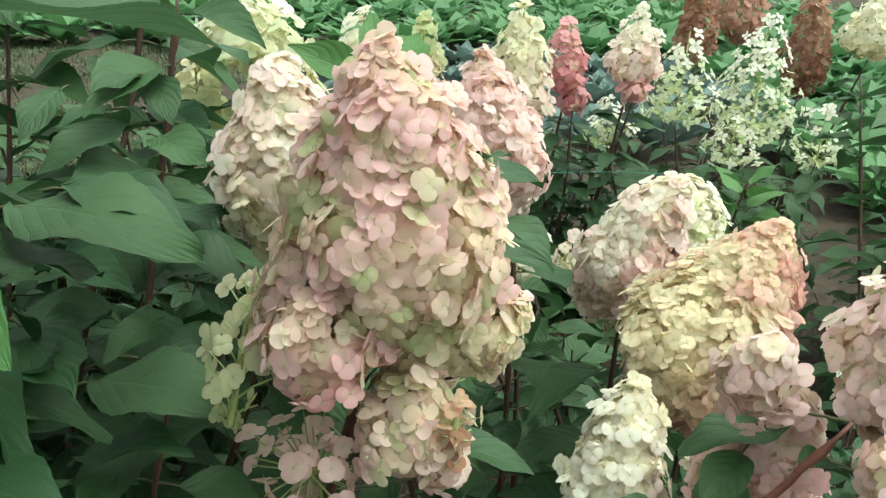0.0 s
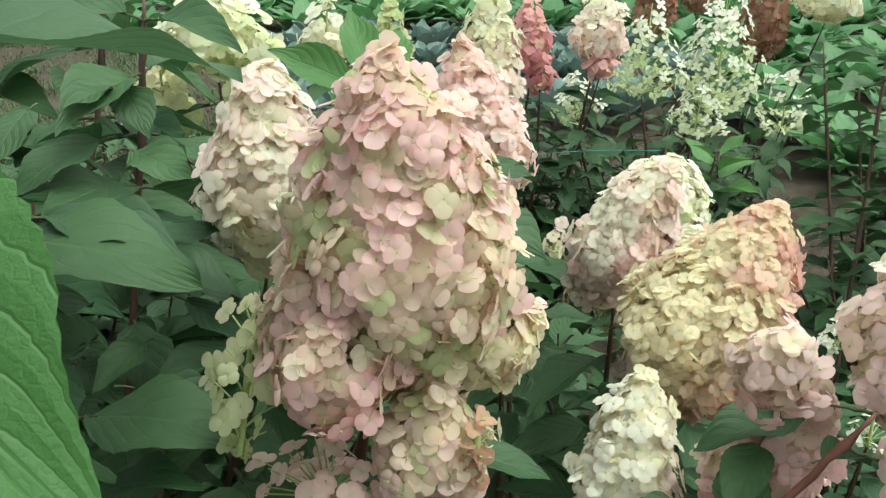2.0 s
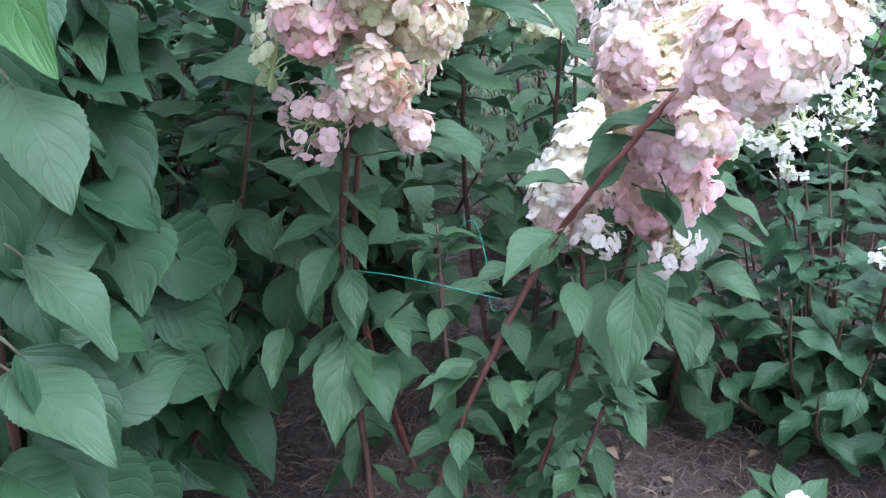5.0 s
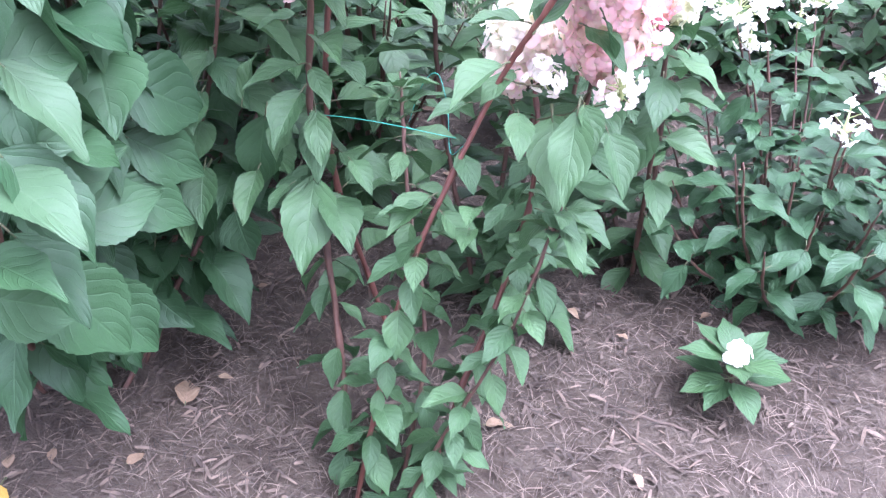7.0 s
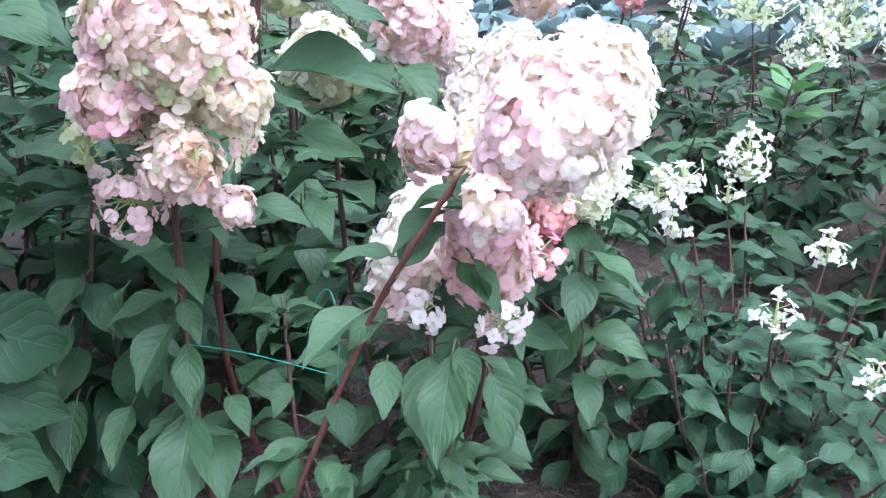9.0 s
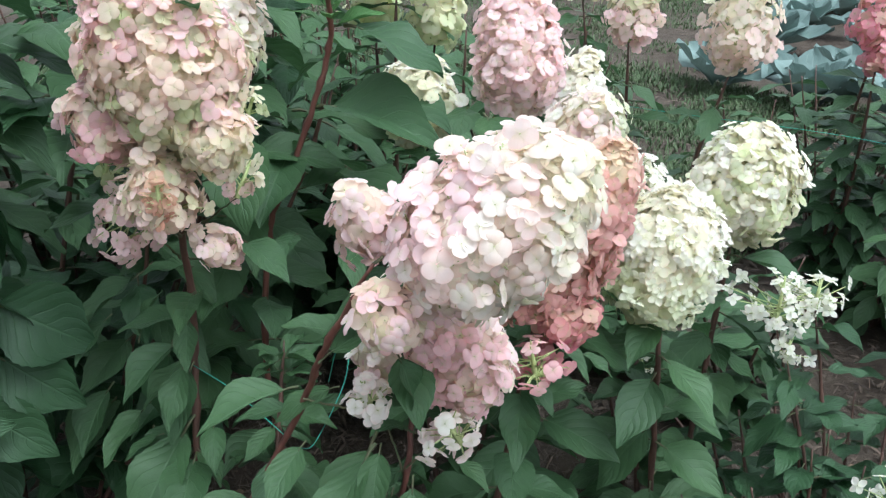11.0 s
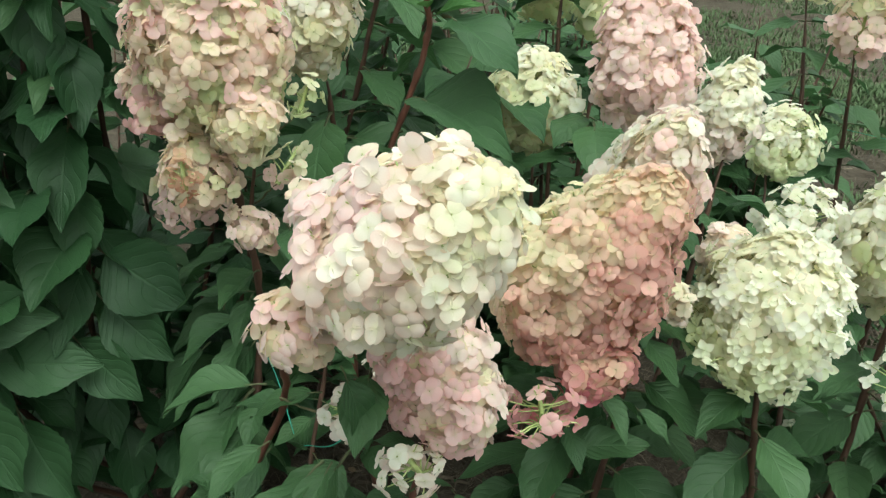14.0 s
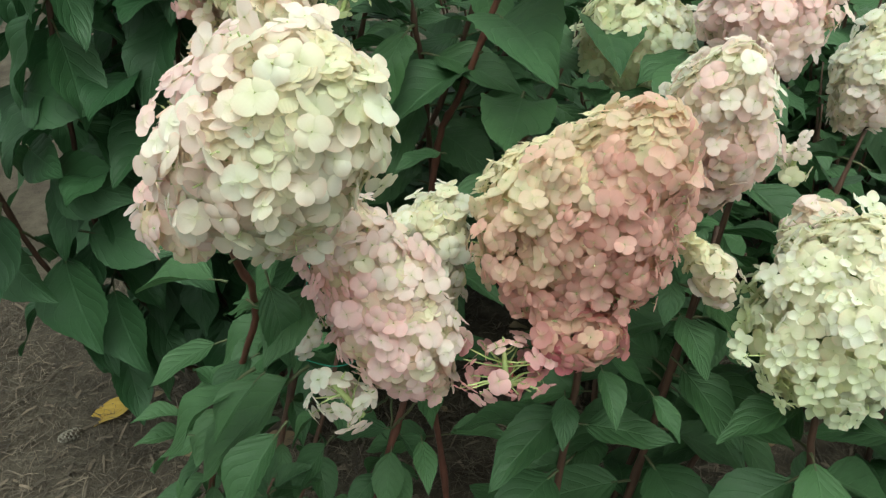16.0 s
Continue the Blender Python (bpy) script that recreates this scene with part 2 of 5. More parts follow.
LEAVES = leaf_set("leaf", LEAF, 7, 10, rows=20, teeth=0.022)
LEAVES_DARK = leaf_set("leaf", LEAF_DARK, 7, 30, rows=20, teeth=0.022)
LEAVES_YOUNG = leaf_set("leaf", LEAF_YOUNG, 3, 50)
LEAVES_NEAR = leaf_set("leaf", LEAF_LIT, 4, 70, rows=44, teeth=0.02)
# darker paint stands for canopy shade on the near and hanging leaves
LEAVES_NEAR_SHADED = leaf_set("leaf", LEAF_DARK, 4, 75, rows=24, teeth=0.022)
LEAVES_BROAD_SHADED = [leaf_mesh("leaf", LEAF_DARK, 24, 4, 0.72 + 0.05 * i, 0.12 + 0.05 * i, 0.12 + 0.06 * i, 0.02, 0.02, seed=82 + i) for i in range(3)]
LEAVES_ROUND = [leaf_mesh("leaf", LEAF, 20, 4, 0.58 + 0.04 * i, 0.12, 0.10 + 0.05 * i, 0.02, 0.02, seed=86 + i) for i in range(3)]
LEAVES_FAR = leaf_set("leaf", LEAF, 4, 90, rows=5, cols=2)
LEAVES_FLAT = [leaf_mesh("leaf", LEAF_BACKLIT, 44, 4, 0.52, 0.14, 0.06, 0.02, 0.02, seed=95)]
YOUNG_FLAT = [leaf_mesh("leaf", LEAF_YOUNG, 24, 4, 0.44, 0.3, 0.05 + 0.08 * i, 0.02, 0.02, seed=97 + i) for i in range(2)]
LEAVES_YELLOW = leaf_set("leaf", LEAF_YELLOW, 2, 110)


def floret_mesh(name, seed, round_=1.0, cup=0.16, sepals=4, grid=4, point=0.0):
    """Four overlapping rounded sepals about a tiny eye; one unit across, face up."""
    rnd = random.Random(seed)
    verts, faces, uvs, mi = [], [], [], []
    for q in range(sepals):
        a0 = 2 * math.pi * q / sepals + rnd.uniform(-0.14, 0.14)
        size = rnd.uniform(0.262, 0.325)
        lift, twist = 0.02 * (q % 2) + rnd.uniform(-0.01, 0.03), rnd.uniform(-0.22, 0.22)
        cu, rise, ruffle, ph = cup + rnd.uniform(-0.12, 0.12), rnd.uniform(-0.36, 0.22), rnd.uniform(0.0, 0.03), rnd.uniform(0, 6)
        ripple, ph2 = rnd.uniform(0.0, 0.06), rnd.uniform(0, 6)
        start = len(verts)
        for i in range(grid + 1):
            w = 2 * i / grid - 1
            for j in range(grid + 1):
                s = 2 * j / grid - 1
                dx, dy = s * math.sqrt(1 - w * w / 2), w * math.sqrt(1 - s * s / 2)
                rr = dx * dx + dy * dy
                wob = 1 + ripple * math.sin(ph2 + 3 * math.atan2(dy, dx)) * rr
                x = size * dx * round_ * (1.04 + 0.16 * dy - point * max(0.0, dy)) * wob
                y = 0.02 + size * (1 + dy * wob)
                z = lift + size * (cu * (rr * 2.0 - 0.6) + rise * (1 + dy) * 0.5) + twist * x + ruffle * rr * math.sin(ph + 5 * math.atan2(dy, dx))
                c, sn = math.cos(a0), math.sin(a0)
                verts.append(Vector((c * x - sn * y, sn * x + c * y, z)))
                uvs.append((0.5 + 0.5 * dx * (0.4 + 0.3 * (1 + dy)), 0.5 + 0.5 * dy))
        for i in range(grid):
            for j in range(grid):
                a = start + i * (grid + 1) + j
                faces.append((a, a + 1, a + grid + 2, a + grid + 1))
                mi.append(0)
    start = len(verts)
    for p in ((0.035, 0, 0.03), (-0.018, 0.03, 0.03), (-0.018, -0.03, 0.03), (0, 0, 0.075), (0, 0, -0.35)):
        verts.append(Vector(p))
        uvs.append((0.5, 0))
    for f in ((0, 1, 3), (1, 2, 3), (2, 0, 3), (0, 4, 1), (1, 4, 2), (2, 4, 0)):
        faces.append(tuple(start + i for i in f))
        mi.append(1)
    return link_mesh(name, verts, faces, uvs, [SEPAL, BUD], mi)


FLORETS = [floret_mesh("floret", 200 + i, 1.0 + 0.05 * (i % 3), (-0.12, 0.06, -0.18)[i % 3]) for i in range(8)]
FLORETS_POINTED = [floret_mesh("floret", 350 + i, 0.78, 0.12, 4, 4, 0.55) for i in range(5)]
FLORETS_NARROW = [floret_mesh("floret", 300 + i, 0.62, 0.1, 4, 2) for i in range(4)]
FLORETS_FAR = [floret_mesh("floret", 400 + i, 1.0, (0.06, -0.14)[i % 2], 4, 2) for i in range(6)]


class Joined:
    """Collects copies of small shapes into one mesh, each with a colour of its own."""

    def __init__(self):
        self.verts, self.faces, self.uvs, self.mi, self.tones = [], [], [], [], []

    def add(self, mesh, m, tone=(1, 1, 1), slots=None):
        start = len(self.verts)
        at = {}
        for p in mesh.polygons:
            for li in p.loop_indices:
                at[mesh.loops[li].vertex_index] = tuple(mesh.uv_layers[0].data[li].uv)
            self.faces.append(tuple(start + i for i in p.vertices))
            self.mi.append(slots[p.material_index] if slots else p.material_index)
        for i, v in enumerate(mesh.vertices):
            self.verts.append(m @ v.co)
            self.uvs.append(at.get(i, (0, 0)))
            self.tones.append((*tone, 1))

    def tube(self, points, radii, sides, slot, tone=(1, 1, 1)):
        n = len(self.faces)
        tube(self.verts, self.faces, self.uvs, points, radii, sides)
        self.mi += [slot] * (len(self.faces) - n)
        self.tones += [(*tone, 1)] * (len(self.verts) - len(self.tones))

    def mesh(self, name, mats):
        me = link_mesh(name, self.verts, self.faces, self.uvs, mats, self.mi)
        att = me.attributes.new("tone", "FLOAT_COLOR", "POINT")
        att.data.foreach_set("color", np.array(self.tones, dtype=np.float32).ravel())
        return me


def turned(z, spin=0.0, y=None):
    """A rotation whose Z axis is z; its Y axis lies near y, or is spun."""
    z = Vector(z).normalized()
    side = Vector(y) if y else Vector((0, 0, 1) if abs(z.z) < 0.9 else (0, 1, 0))
    x = side.cross(z)
    if x.length < 1e-4:
        x = Vector((1, 0, 0))
    x.normalize()
    m = Matrix((x, z.cross(x), z)).transposed()
    return m.to_4x4() @ Matrix.Rotation(spin, 4, "Z")


def child(name, mesh, parent, world, colour=None):
    ob = new(name, mesh)
    ob.parent = parent
    ob.matrix_basis = ORIGIN[parent.name].inverted() @ world
    ORIGIN[ob.name] = world
    if colour:
        ob.color = (*colour, 1)
    return ob


ORIGIN = {}


def thing(name, at, label, category, group="", kind=""):
    ob = new(name)
    ob.empty_display_size = 0.05
    ob.matrix_world = Matrix.Translation(at)
    ORIGIN[ob.name] = Matrix.Translation(at)
    return tagged(ob, label, category, group, kind)


def spline(points, n):
    """A smooth curve through the points, n steps between each two."""
    p = [Vector(q) for q in points]
    p = [2 * p[0] - p[1], *p, 2 * p[-1] - p[-2]]
    out = []
    for i in range(1, len(p) - 2):
        for k in range(n):
            t = k / n
            a, b, c, d = p[i - 1], p[i], p[i + 1], p[i + 2]
            out.append(0.5 * (2 * b + (c - a) * t + (2 * a - 5 * b + 4 * c - d) * t * t + (3 * b - a - 3 * c + d) * t ** 3))
    out.append(p[-2])
    return out


def stem(parent, points, r0, r1, mat=None, name="stem"):
    """A tapered woody stem with swollen nodes, as one part."""
    base = ORIGIN[parent.name].translation
    path = spline(points, 9)
    verts, faces, uvs = [], [], []
    n = len(path)
    rnd = random.Random(n + int(1e4 * abs(path[-1].x)))
    radii = []
    for i in range(n):
        node = 1.0 if i % 5 == 3 else 0.0
        radii.append((r0 + (r1 - r0) * i / (n - 1)) * (0.92 + 0.32 * node + rnd.uniform(-0.05, 0.05)) * (0.55 if i >= n - 2 else 1.0))
        if 0 < i < n - 1:
            path[i] = path[i] + Vector((rnd.uniform(-1, 1), rnd.uniform(-1, 1), 0)) * 0.0013
    tube(verts, faces, uvs, [q - base for q in path], radii, 7)
    me = link_mesh(name, verts, faces, uvs, [mat or BARK])
    return child(name, me, parent, ORIGIN[parent.name])


def leaf_pose(at, ahead, size, rnd, up=(0, 0, 1), twist=0.3):
    """The pose of a leaf whose stalk starts at a point and which points ahead, face up."""
    y = Vector(ahead).normalized()
    z = Vector(up) - y * y.dot(Vector(up))
    if z.length < 0.05:
        z = Vector((0.2, 0.9, 0.1)) - y * y.dot(Vector((0.2, 0.9, 0.1)))
    z.normalize()
    m = Matrix((y.cross(z), y, z)).transposed().to_4x4()
    return Matrix.Translation(Vector(at) + y * 0.16 * size) @ m @ Matrix.Rotation(rnd.uniform(-twist, twist), 4, "Y") @ Matrix.Diagonal((size * rnd.uniform(0.88, 1.15), size, size, 1))


def add_leaf(parent, meshes, at, ahead, size, rnd, up=(0, 0, 1), name="leaf", twist=0.3):
    """A leaf as a piece of its own under a thing, or, where parent is a Joined, added to it."""
    pose_ = leaf_pose(at, ahead, size, rnd, up, twist)
    if isinstance(parent, Joined):
        return parent.add(rnd.choice(meshes), pose_)
    return child(name, rnd.choice(meshes), parent, pose_)


def leaf_between(parent, meshes, base, tip, seed, up=(0, 0, 1), rise=0.18):
    """A leaf with its stalk at base and its point at tip."""
    base, tip = Vector(base), Vector(tip)
    way = tip - base + Vector((0, 0, rise * (tip - base).length))
    return add_leaf(parent, meshes, base, way, (tip - base).length / 1.08, random.Random(seed), up, "leaf", 0.15)


def leafy(parent, points, seed, meshes, size=(0.07, 0.1), gap=0.055, start=0.1, stop=1.0, dip=(-0.45, 0.25), keep=1.0):
    """Opposite pairs of leaves, each pair turned a quarter from the last, along a stem."""
    rnd = random.Random(seed)
    path = spline(points, 8)
    length = [0.0]
    for a, b in zip(path, path[1:]):
        length.append(length[-1] + (b - a).length)
    s, turn = length[-1] * start, rnd.uniform(0, 6)
    while s < length[-1] * stop:
        i = max(k for k in range(len(length)) if length[k] <= s)
        at = path[i]
        ahead = (path[min(i + 1, len(path) - 1)] - path[max(i - 1, 0)]).normalized()
        for q in (0, 1):
            if rnd.random() > keep:
                continue
            a = turn + q * math.pi + rnd.uniform(-0.35, 0.35)
            out = Vector((math.cos(a), math.sin(a), 0))
            out = (out - ahead * out.dot(ahead) * 0.7 + Vector((0, 0, rnd.uniform(*dip)))).normalized()
            add_leaf(parent, meshes, at, out, rnd.uniform(*size), rnd, up=Vector((0, 0, 1)) + 0.25 * ahead)
        turn += math.pi / 2 + rnd.uniform(-0.3, 0.3)
        s += gap * rnd.uniform(0.8, 1.25)


def blend(a, b, t):
    t = min(max(t, 0.0), 1.0)
    return tuple(x + (y - x) * t for x, y in zip(a, b))


PINK, ROSE, CREAM, WHITE = (0.88, 0.655, 0.645), (0.62, 0.22, 0.26), (0.84, 0.81, 0.61), (0.89, 0.875, 0.79)
LIME, SAGE, BROWN, YELLOW = (0.69, 0.74, 0.46), (0.57, 0.63, 0.36), (0.44, 0.25, 0.19), (0.84, 0.77, 0.58)
# inner florets: own greenish tone, plus warm shade of the gaps mixed in
INNER = (0.76, 0.72, 0.47)
BLUSH, RUST, TAWNY = (0.89, 0.76, 0.735), (0.33, 0.15, 0.11), (0.78, 0.49, 0.44)


def flower_head(parent, base, tip, radius, tones, seed, size=0.032, gap=0.66, shape=0.62, low=0.24, lump=0.12, meshes=None, toward=(0, 0, 1), pull=0.5, rare=None, rare_share=0.0, open_=0.0, label="", joined=False, wild=0.40, bias=0.0):
    """A cone-shaped hydrangea panicle: branchlets and inner florets as one mesh, each outer floret a piece of its own.
    tones: two colours, mixed along the direction `toward` with noise; shape: lower is blunter; open_: share of florets left out."""
    rnd = random.Random(seed)
    base, tip = Vector(base), Vector(tip)
    axis = tip - base
    high = axis.length
    frame_ = turned(axis)
    towards = Vector(toward).normalized()
    meshes = meshes or FLORETS

    def profile(s):
        if s < low:
            return radius * (0.35 + 0.65 * math.sin(0.5 * math.pi * s / low))
        return radius * max(0.0, 1 - ((s - low) / (1 - low)) ** (1 / shape)) ** (0.55 + 0.25 * shape)

    def spot(s, a, share=1.0):
        r = profile(s)
        d = 0.02
        slope = (profile(min(s + d, 1.0)) - profile(max(s - d, 0.0))) / ((min(s + d, 1.0) - max(s - d, 0.0)) * high)
        radial = Vector((math.cos(a), math.sin(a), 0))
        normal = (radial - Vector((0, 0, 1)) * slope).normalized()
        bulge = noise.noise(Vector((math.cos(a) * 1.4, math.sin(a) * 1.4, s * 3.0 + seed * 3.7)))
        fine = noise.noise(Vector((math.cos(a) * 4.1, math.sin(a) * 4.1, s * 8.0 + seed * 1.3)))
        r *= share * (1 + lump * (bulge * 2 + fine * 1.1))
        p = radial * r + Vector((0, 0, s * high))
        return frame_ @ p + base, (frame_.to_3x3() @ normal).normalized()

    step = size * gap
    places = []
    s = 0.0
    while s < 1.0:
        r = profile(s)
        n = max(3, round(2 * math.pi * r / step))
        a0 = rnd.uniform(0, 6)
        for k in range(n):
            places.append((min(1.0, max(0.0, s + rnd.uniform(-0.35, 0.35) * step / high)), a0 + 2 * math.pi * (k + rnd.uniform(-0.3, 0.3)) / n))
        d = 0.01
        slope = abs(profile(min(s + d, 1)) - profile(s)) / (d * high)
        s += step / high / math.sqrt(1 + min(slope, 6) ** 2)
    origin = ORIGIN[parent.name].translation
    back = Matrix.Translation(-origin)
    core = Joined()
    core.tube([base - origin, (base + axis * 0.5) - origin, (base + axis * 0.92) - origin], [0.0035, 0.0028, 0.0012], 5, 0)
    made = [(s, a, *spot(s, a)) for s, a in places if rnd.random() >= open_]
    for s, a, at, normal in made[:: 1 if open_ > 0.2 else 2 if len(made) < 160 else 3]:
        root = base + axis * max(0.02, s - 0.18)
        core.tube([root - origin, (root * 0.45 + at * 0.55 - normal * 0.004) - origin, at - origin], [0.0013, 0.001, 0.0008], 3, 0)

    def tone(at):
        t = 0.5 + bias + pull * towards.dot((at - (base + axis * 0.45)) / radius) + 0.75 * noise.noise(at * 26.0 + Vector((seed, 0, 0))) + rnd.gauss(0, 0.13)
        c = blend(tones[0], tones[1], t)
        if rare and rnd.random() < rare_share * (0.4 + 2.0 * max(0.0, noise.noise(at * 18.0 + Vector((0, seed * 1.7, 0))) + 0.3)):
            c = blend(c, rare, rnd.uniform(0.5, 1.0))
        k = rnd.uniform(0.93, 1.06)
        return tuple(min(1.0, x * k) for x in c)

    for s, a, at, normal in (made[:: 2] if joined else [*made, *made]) if open_ < 0.2 else []:
        p, nrm = spot(min(1.0, max(0.0, s + rnd.uniform(-0.5, 0.5) * step / high)), a + rnd.uniform(0.1, 0.3) * step / radius * 4, rnd.uniform(0.72, 0.92))
        m = turned(nrm + Vector((0, 0, 0.25)) + 0.42 * Vector((rnd.uniform(-1, 1), rnd.uniform(-1, 1), rnd.uniform(-1, 1))), rnd.uniform(0, 6)) @ Matrix.Scale(size * rnd.uniform(0.72, 0.98), 4)
        core.add(rnd.choice(FLORETS_FAR), Matrix.Translation(p - origin) @ m, blend(tone(at), INNER, 0.4), (1, 0))
    outer = []
    for s, a, at, normal in made:
        lean = normal + wild * Vector((rnd.gauss(0, 1), rnd.gauss(0, 1), rnd.gauss(0, 1))) + Vector((0, 0, 0.30))
        m = Matrix.Translation(at + normal * rnd.uniform(-0.42, 0.34) * size) @ turned(lean, rnd.uniform(0, 6.28)) @ Matrix.Scale(size * rnd.uniform(0.66, 0.98), 4)
        if joined:
            core.add(rnd.choice(meshes), back @ m, tone(at), (1, 0))
        else:
            outer.append((rnd.choice(meshes), m, tone(at)))
    head = child("flower_head", core.mesh("flower_head", [PEDICEL, SEPAL_FAR]), parent, ORIGIN[parent.name])
    if label:
        tagged(head, label)
    for mesh, m, c in outer:
        child("floret", mesh, head, m, c)
    return head

# ---- the ground ----
GROUND_Z = -0.04


def ground_height(x, y):
    return GROUND_Z + 0.012 * noise.noise(Vector((x * 2.2, y * 2.2, 0))) + 0.006 * noise.noise(Vector((x * 9, y * 9, 3)))


def make_ground():
    ticks = [-900, -200, -60, -20, -9, -6] + [-4 + 0.08 * i for i in range(126)] + [7, 8, 10, 13, 18, 30, 60, 200, 900]
    verts, faces, uvs = [], [], []
    n = len(ticks)
    for y in ticks:
        for x in ticks:
            verts.append(Vector((x, y, ground_height(x, y))))
            uvs.append((x, y))
    for i in range(n - 1):
        for j in range(n - 1):
            a = i * n + j
            faces.append((a, a + 1, a + n + 1, a + n))
    ob = new("ground", link_mesh("ground", verts, faces, uvs, [SOIL]))
    return tagged(ob, "brown garden soil strewn with straw and bark mulch", "ground", kind="structure")


ground = make_ground()


def make_litter(name, mat, count, area, length, width, seed, label, curl=0.3):
    """Thousands of loose straws or chips lying on the soil, as one mesh."""
    rnd = random.Random(seed)
    verts, faces, uvs = [], [], []
    for _ in range(count):
        x, y = rnd.uniform(area[0], area[1]), rnd.uniform(area[2], area[3])
        a, le, wi = rnd.uniform(0, 6.28), rnd.uniform(*length), rnd.uniform(*width)
        c, s = math.cos(a), math.sin(a)
        z = ground_height(x, y) + rnd.uniform(0.001, 0.010)
        tilt = rnd.uniform(-curl, curl)
        start = len(verts)
        for k in (-1, 0, 1):
            for q in (-1, 1):
                px, py = k * le * 0.5, q * wi * 0.5 * (1 if k == 0 else 0.6)
                verts.append(Vector((x + c * px - s * py, y + s * px + c * py, z + tilt * px + (0.08 * le if k == 0 else 0) + q * wi * 0.2)))
                uvs.append((k, q))
        faces += [(start, start + 1, start + 3, start + 2), (start + 2, start + 3, start + 5, start + 4)]
    ob = new(name, link_mesh(name, verts, faces, uvs, [mat]))
    return tagged(ob, label, "ground litter", kind="stuff")


make_litter("straw_litter", STRAW, 52000, (-1.1, 1.5, -0.15, 1.7), (0.012, 0.055), (0.0006, 0.0016), 5, "dry straw and needles matted over the soil", 0.5)
make_litter("path_litter", STRAW, 9000, (-3.5, 0.3, 2.2, 5.0), (0.03, 0.11), (0.0015, 0.005), 15, "dry straw strewn along the trodden path", 0.4)
make_litter("bark_litter", CHIP, 14000, (-1.1, 1.6, -0.15, 2.6), (0.010, 0.045), (0.0018, 0.0065), 6, "small brown bark chips scattered over the soil", 0.6)

# ---- the shrubs ----


def shrub(at, label, group="hydrangeas"):
    return thing("hydrangea_shrub", at, label, "shrub", group)


# the shrub with the great pink head and the leaning head
main = shrub((0.06, 0.42, GROUND_Z), "hydrangea shrub with heavy pink and cream flower heads tied with twine")
STEM_A = [(0.02, 0.39, -0.05), (0.06, 0.42, 0.2), (0.10, 0.45, 0.40), (0.188, 0.52, 0.635), (0.24, 0.51, 0.74), (0.32, 0.50, 0.87)]
STEM_B = [(0.12, 0.43, -0.05), (0.17, 0.53, 0.16), (0.214, 0.61, 0.32), (0.235, 0.65, 0.48), (0.215, 0.69, 0.61)]
STEM_1 = [(0.00, 0.43, -0.05), (-0.05, 0.52, 0.22), (-0.095, 0.59, 0.48), (-0.10, 0.61, 0.63), (-0.05, 0.57, 0.86)]
STEM_C = [(0.08, 0.44, -0.05), (0.10, 0.52, 0.2), (0.05, 0.60, 0.42), (0.02, 0.66, 0.60)]
STEM_D = [(0.10, 0.40, -0.05), (0.16, 0.42, 0.12), (0.24, 0.46, 0.30), (0.30, 0.52, 0.52)]
stem(main, STEM_A, 0.0048, 0.0036, BARK_RED)
stem(main, STEM_B, 0.0055, 0.004, BARK_RED)
stem(main, STEM_1, 0.006, 0.005)
stem(main, STEM_C, 0.0042, 0.0028)
stem(main, STEM_D, 0.0036, 0.0024)
leafy(main, STEM_A, 1, LEAVES, (0.050, 0.078), 0.022, 0.03, 0.60, (-1.1, 0.0))
leafy(main, STEM_B, 2, LEAVES, (0.050, 0.078), 0.022, 0.03, 0.88, (-1.1, 0.0))
leafy(main, STEM_1, 3, LEAVES, (0.06, 0.095), 0.045, 0.1, 0.62, (-1.2, -0.1))
leafy(main, STEM_C, 4, LEAVES, (0.06, 0.09), 0.045, 0.1, 1.0, (-1.0, 0.1))
leafy(main, STEM_D, 5, LEAVES, (0.055, 0.080), 0.030, 0.1, 1.0, (-1.0, 0.1))
for i, path in enumerate((STEM_C, STEM_D, STEM_B)):
    leafy(main, path, 6 + i, LEAVES, (0.045, 0.065), 0.012, 0.93, 1.0, (0.2, 0.7))
# leaves about the leaning head and below the great one
UPPER_LEAVES = [((-0.109, 0.627, 0.685), (-0.16, 0.582, 0.668)), ((-0.265, 0.587, 0.574), (-0.251, 0.512, 0.532)), ((-0.28, 0.579, 0.453), (-0.253, 0.493, 0.383)),
    ((-0.209, 0.587, 0.545), (-0.197, 0.626, 0.615)), ((-0.182, 0.575, 0.461), (-0.174, 0.489, 0.402)), ((-0.159, 0.634, 0.521), (-0.134, 0.539, 0.487)),
    ((-0.119, 0.59, 0.466), (-0.104, 0.503, 0.411)), ((-0.088, 0.581, 0.477), (-0.062, 0.452, 0.362)), ((-0.067, 0.563, 0.434), (0.006, 0.47, 0.401)),
    ((0.286, 0.589, 0.788), (0.232, 0.523, 0.755)), ((0.225, 0.584, 0.72), (0.154, 0.543, 0.721)), ((0.218, 0.557, 0.669), (0.182, 0.49, 0.647)),
    ((0.159, 0.55, 0.618), (0.114, 0.498, 0.609)), ((0.148, 0.519, 0.563), (0.187, 0.459, 0.538)), ((0.302, 0.516, 0.659), (0.305, 0.421, 0.56)),
    ((0.303, 0.525, 0.653), (0.331, 0.475, 0.607))]
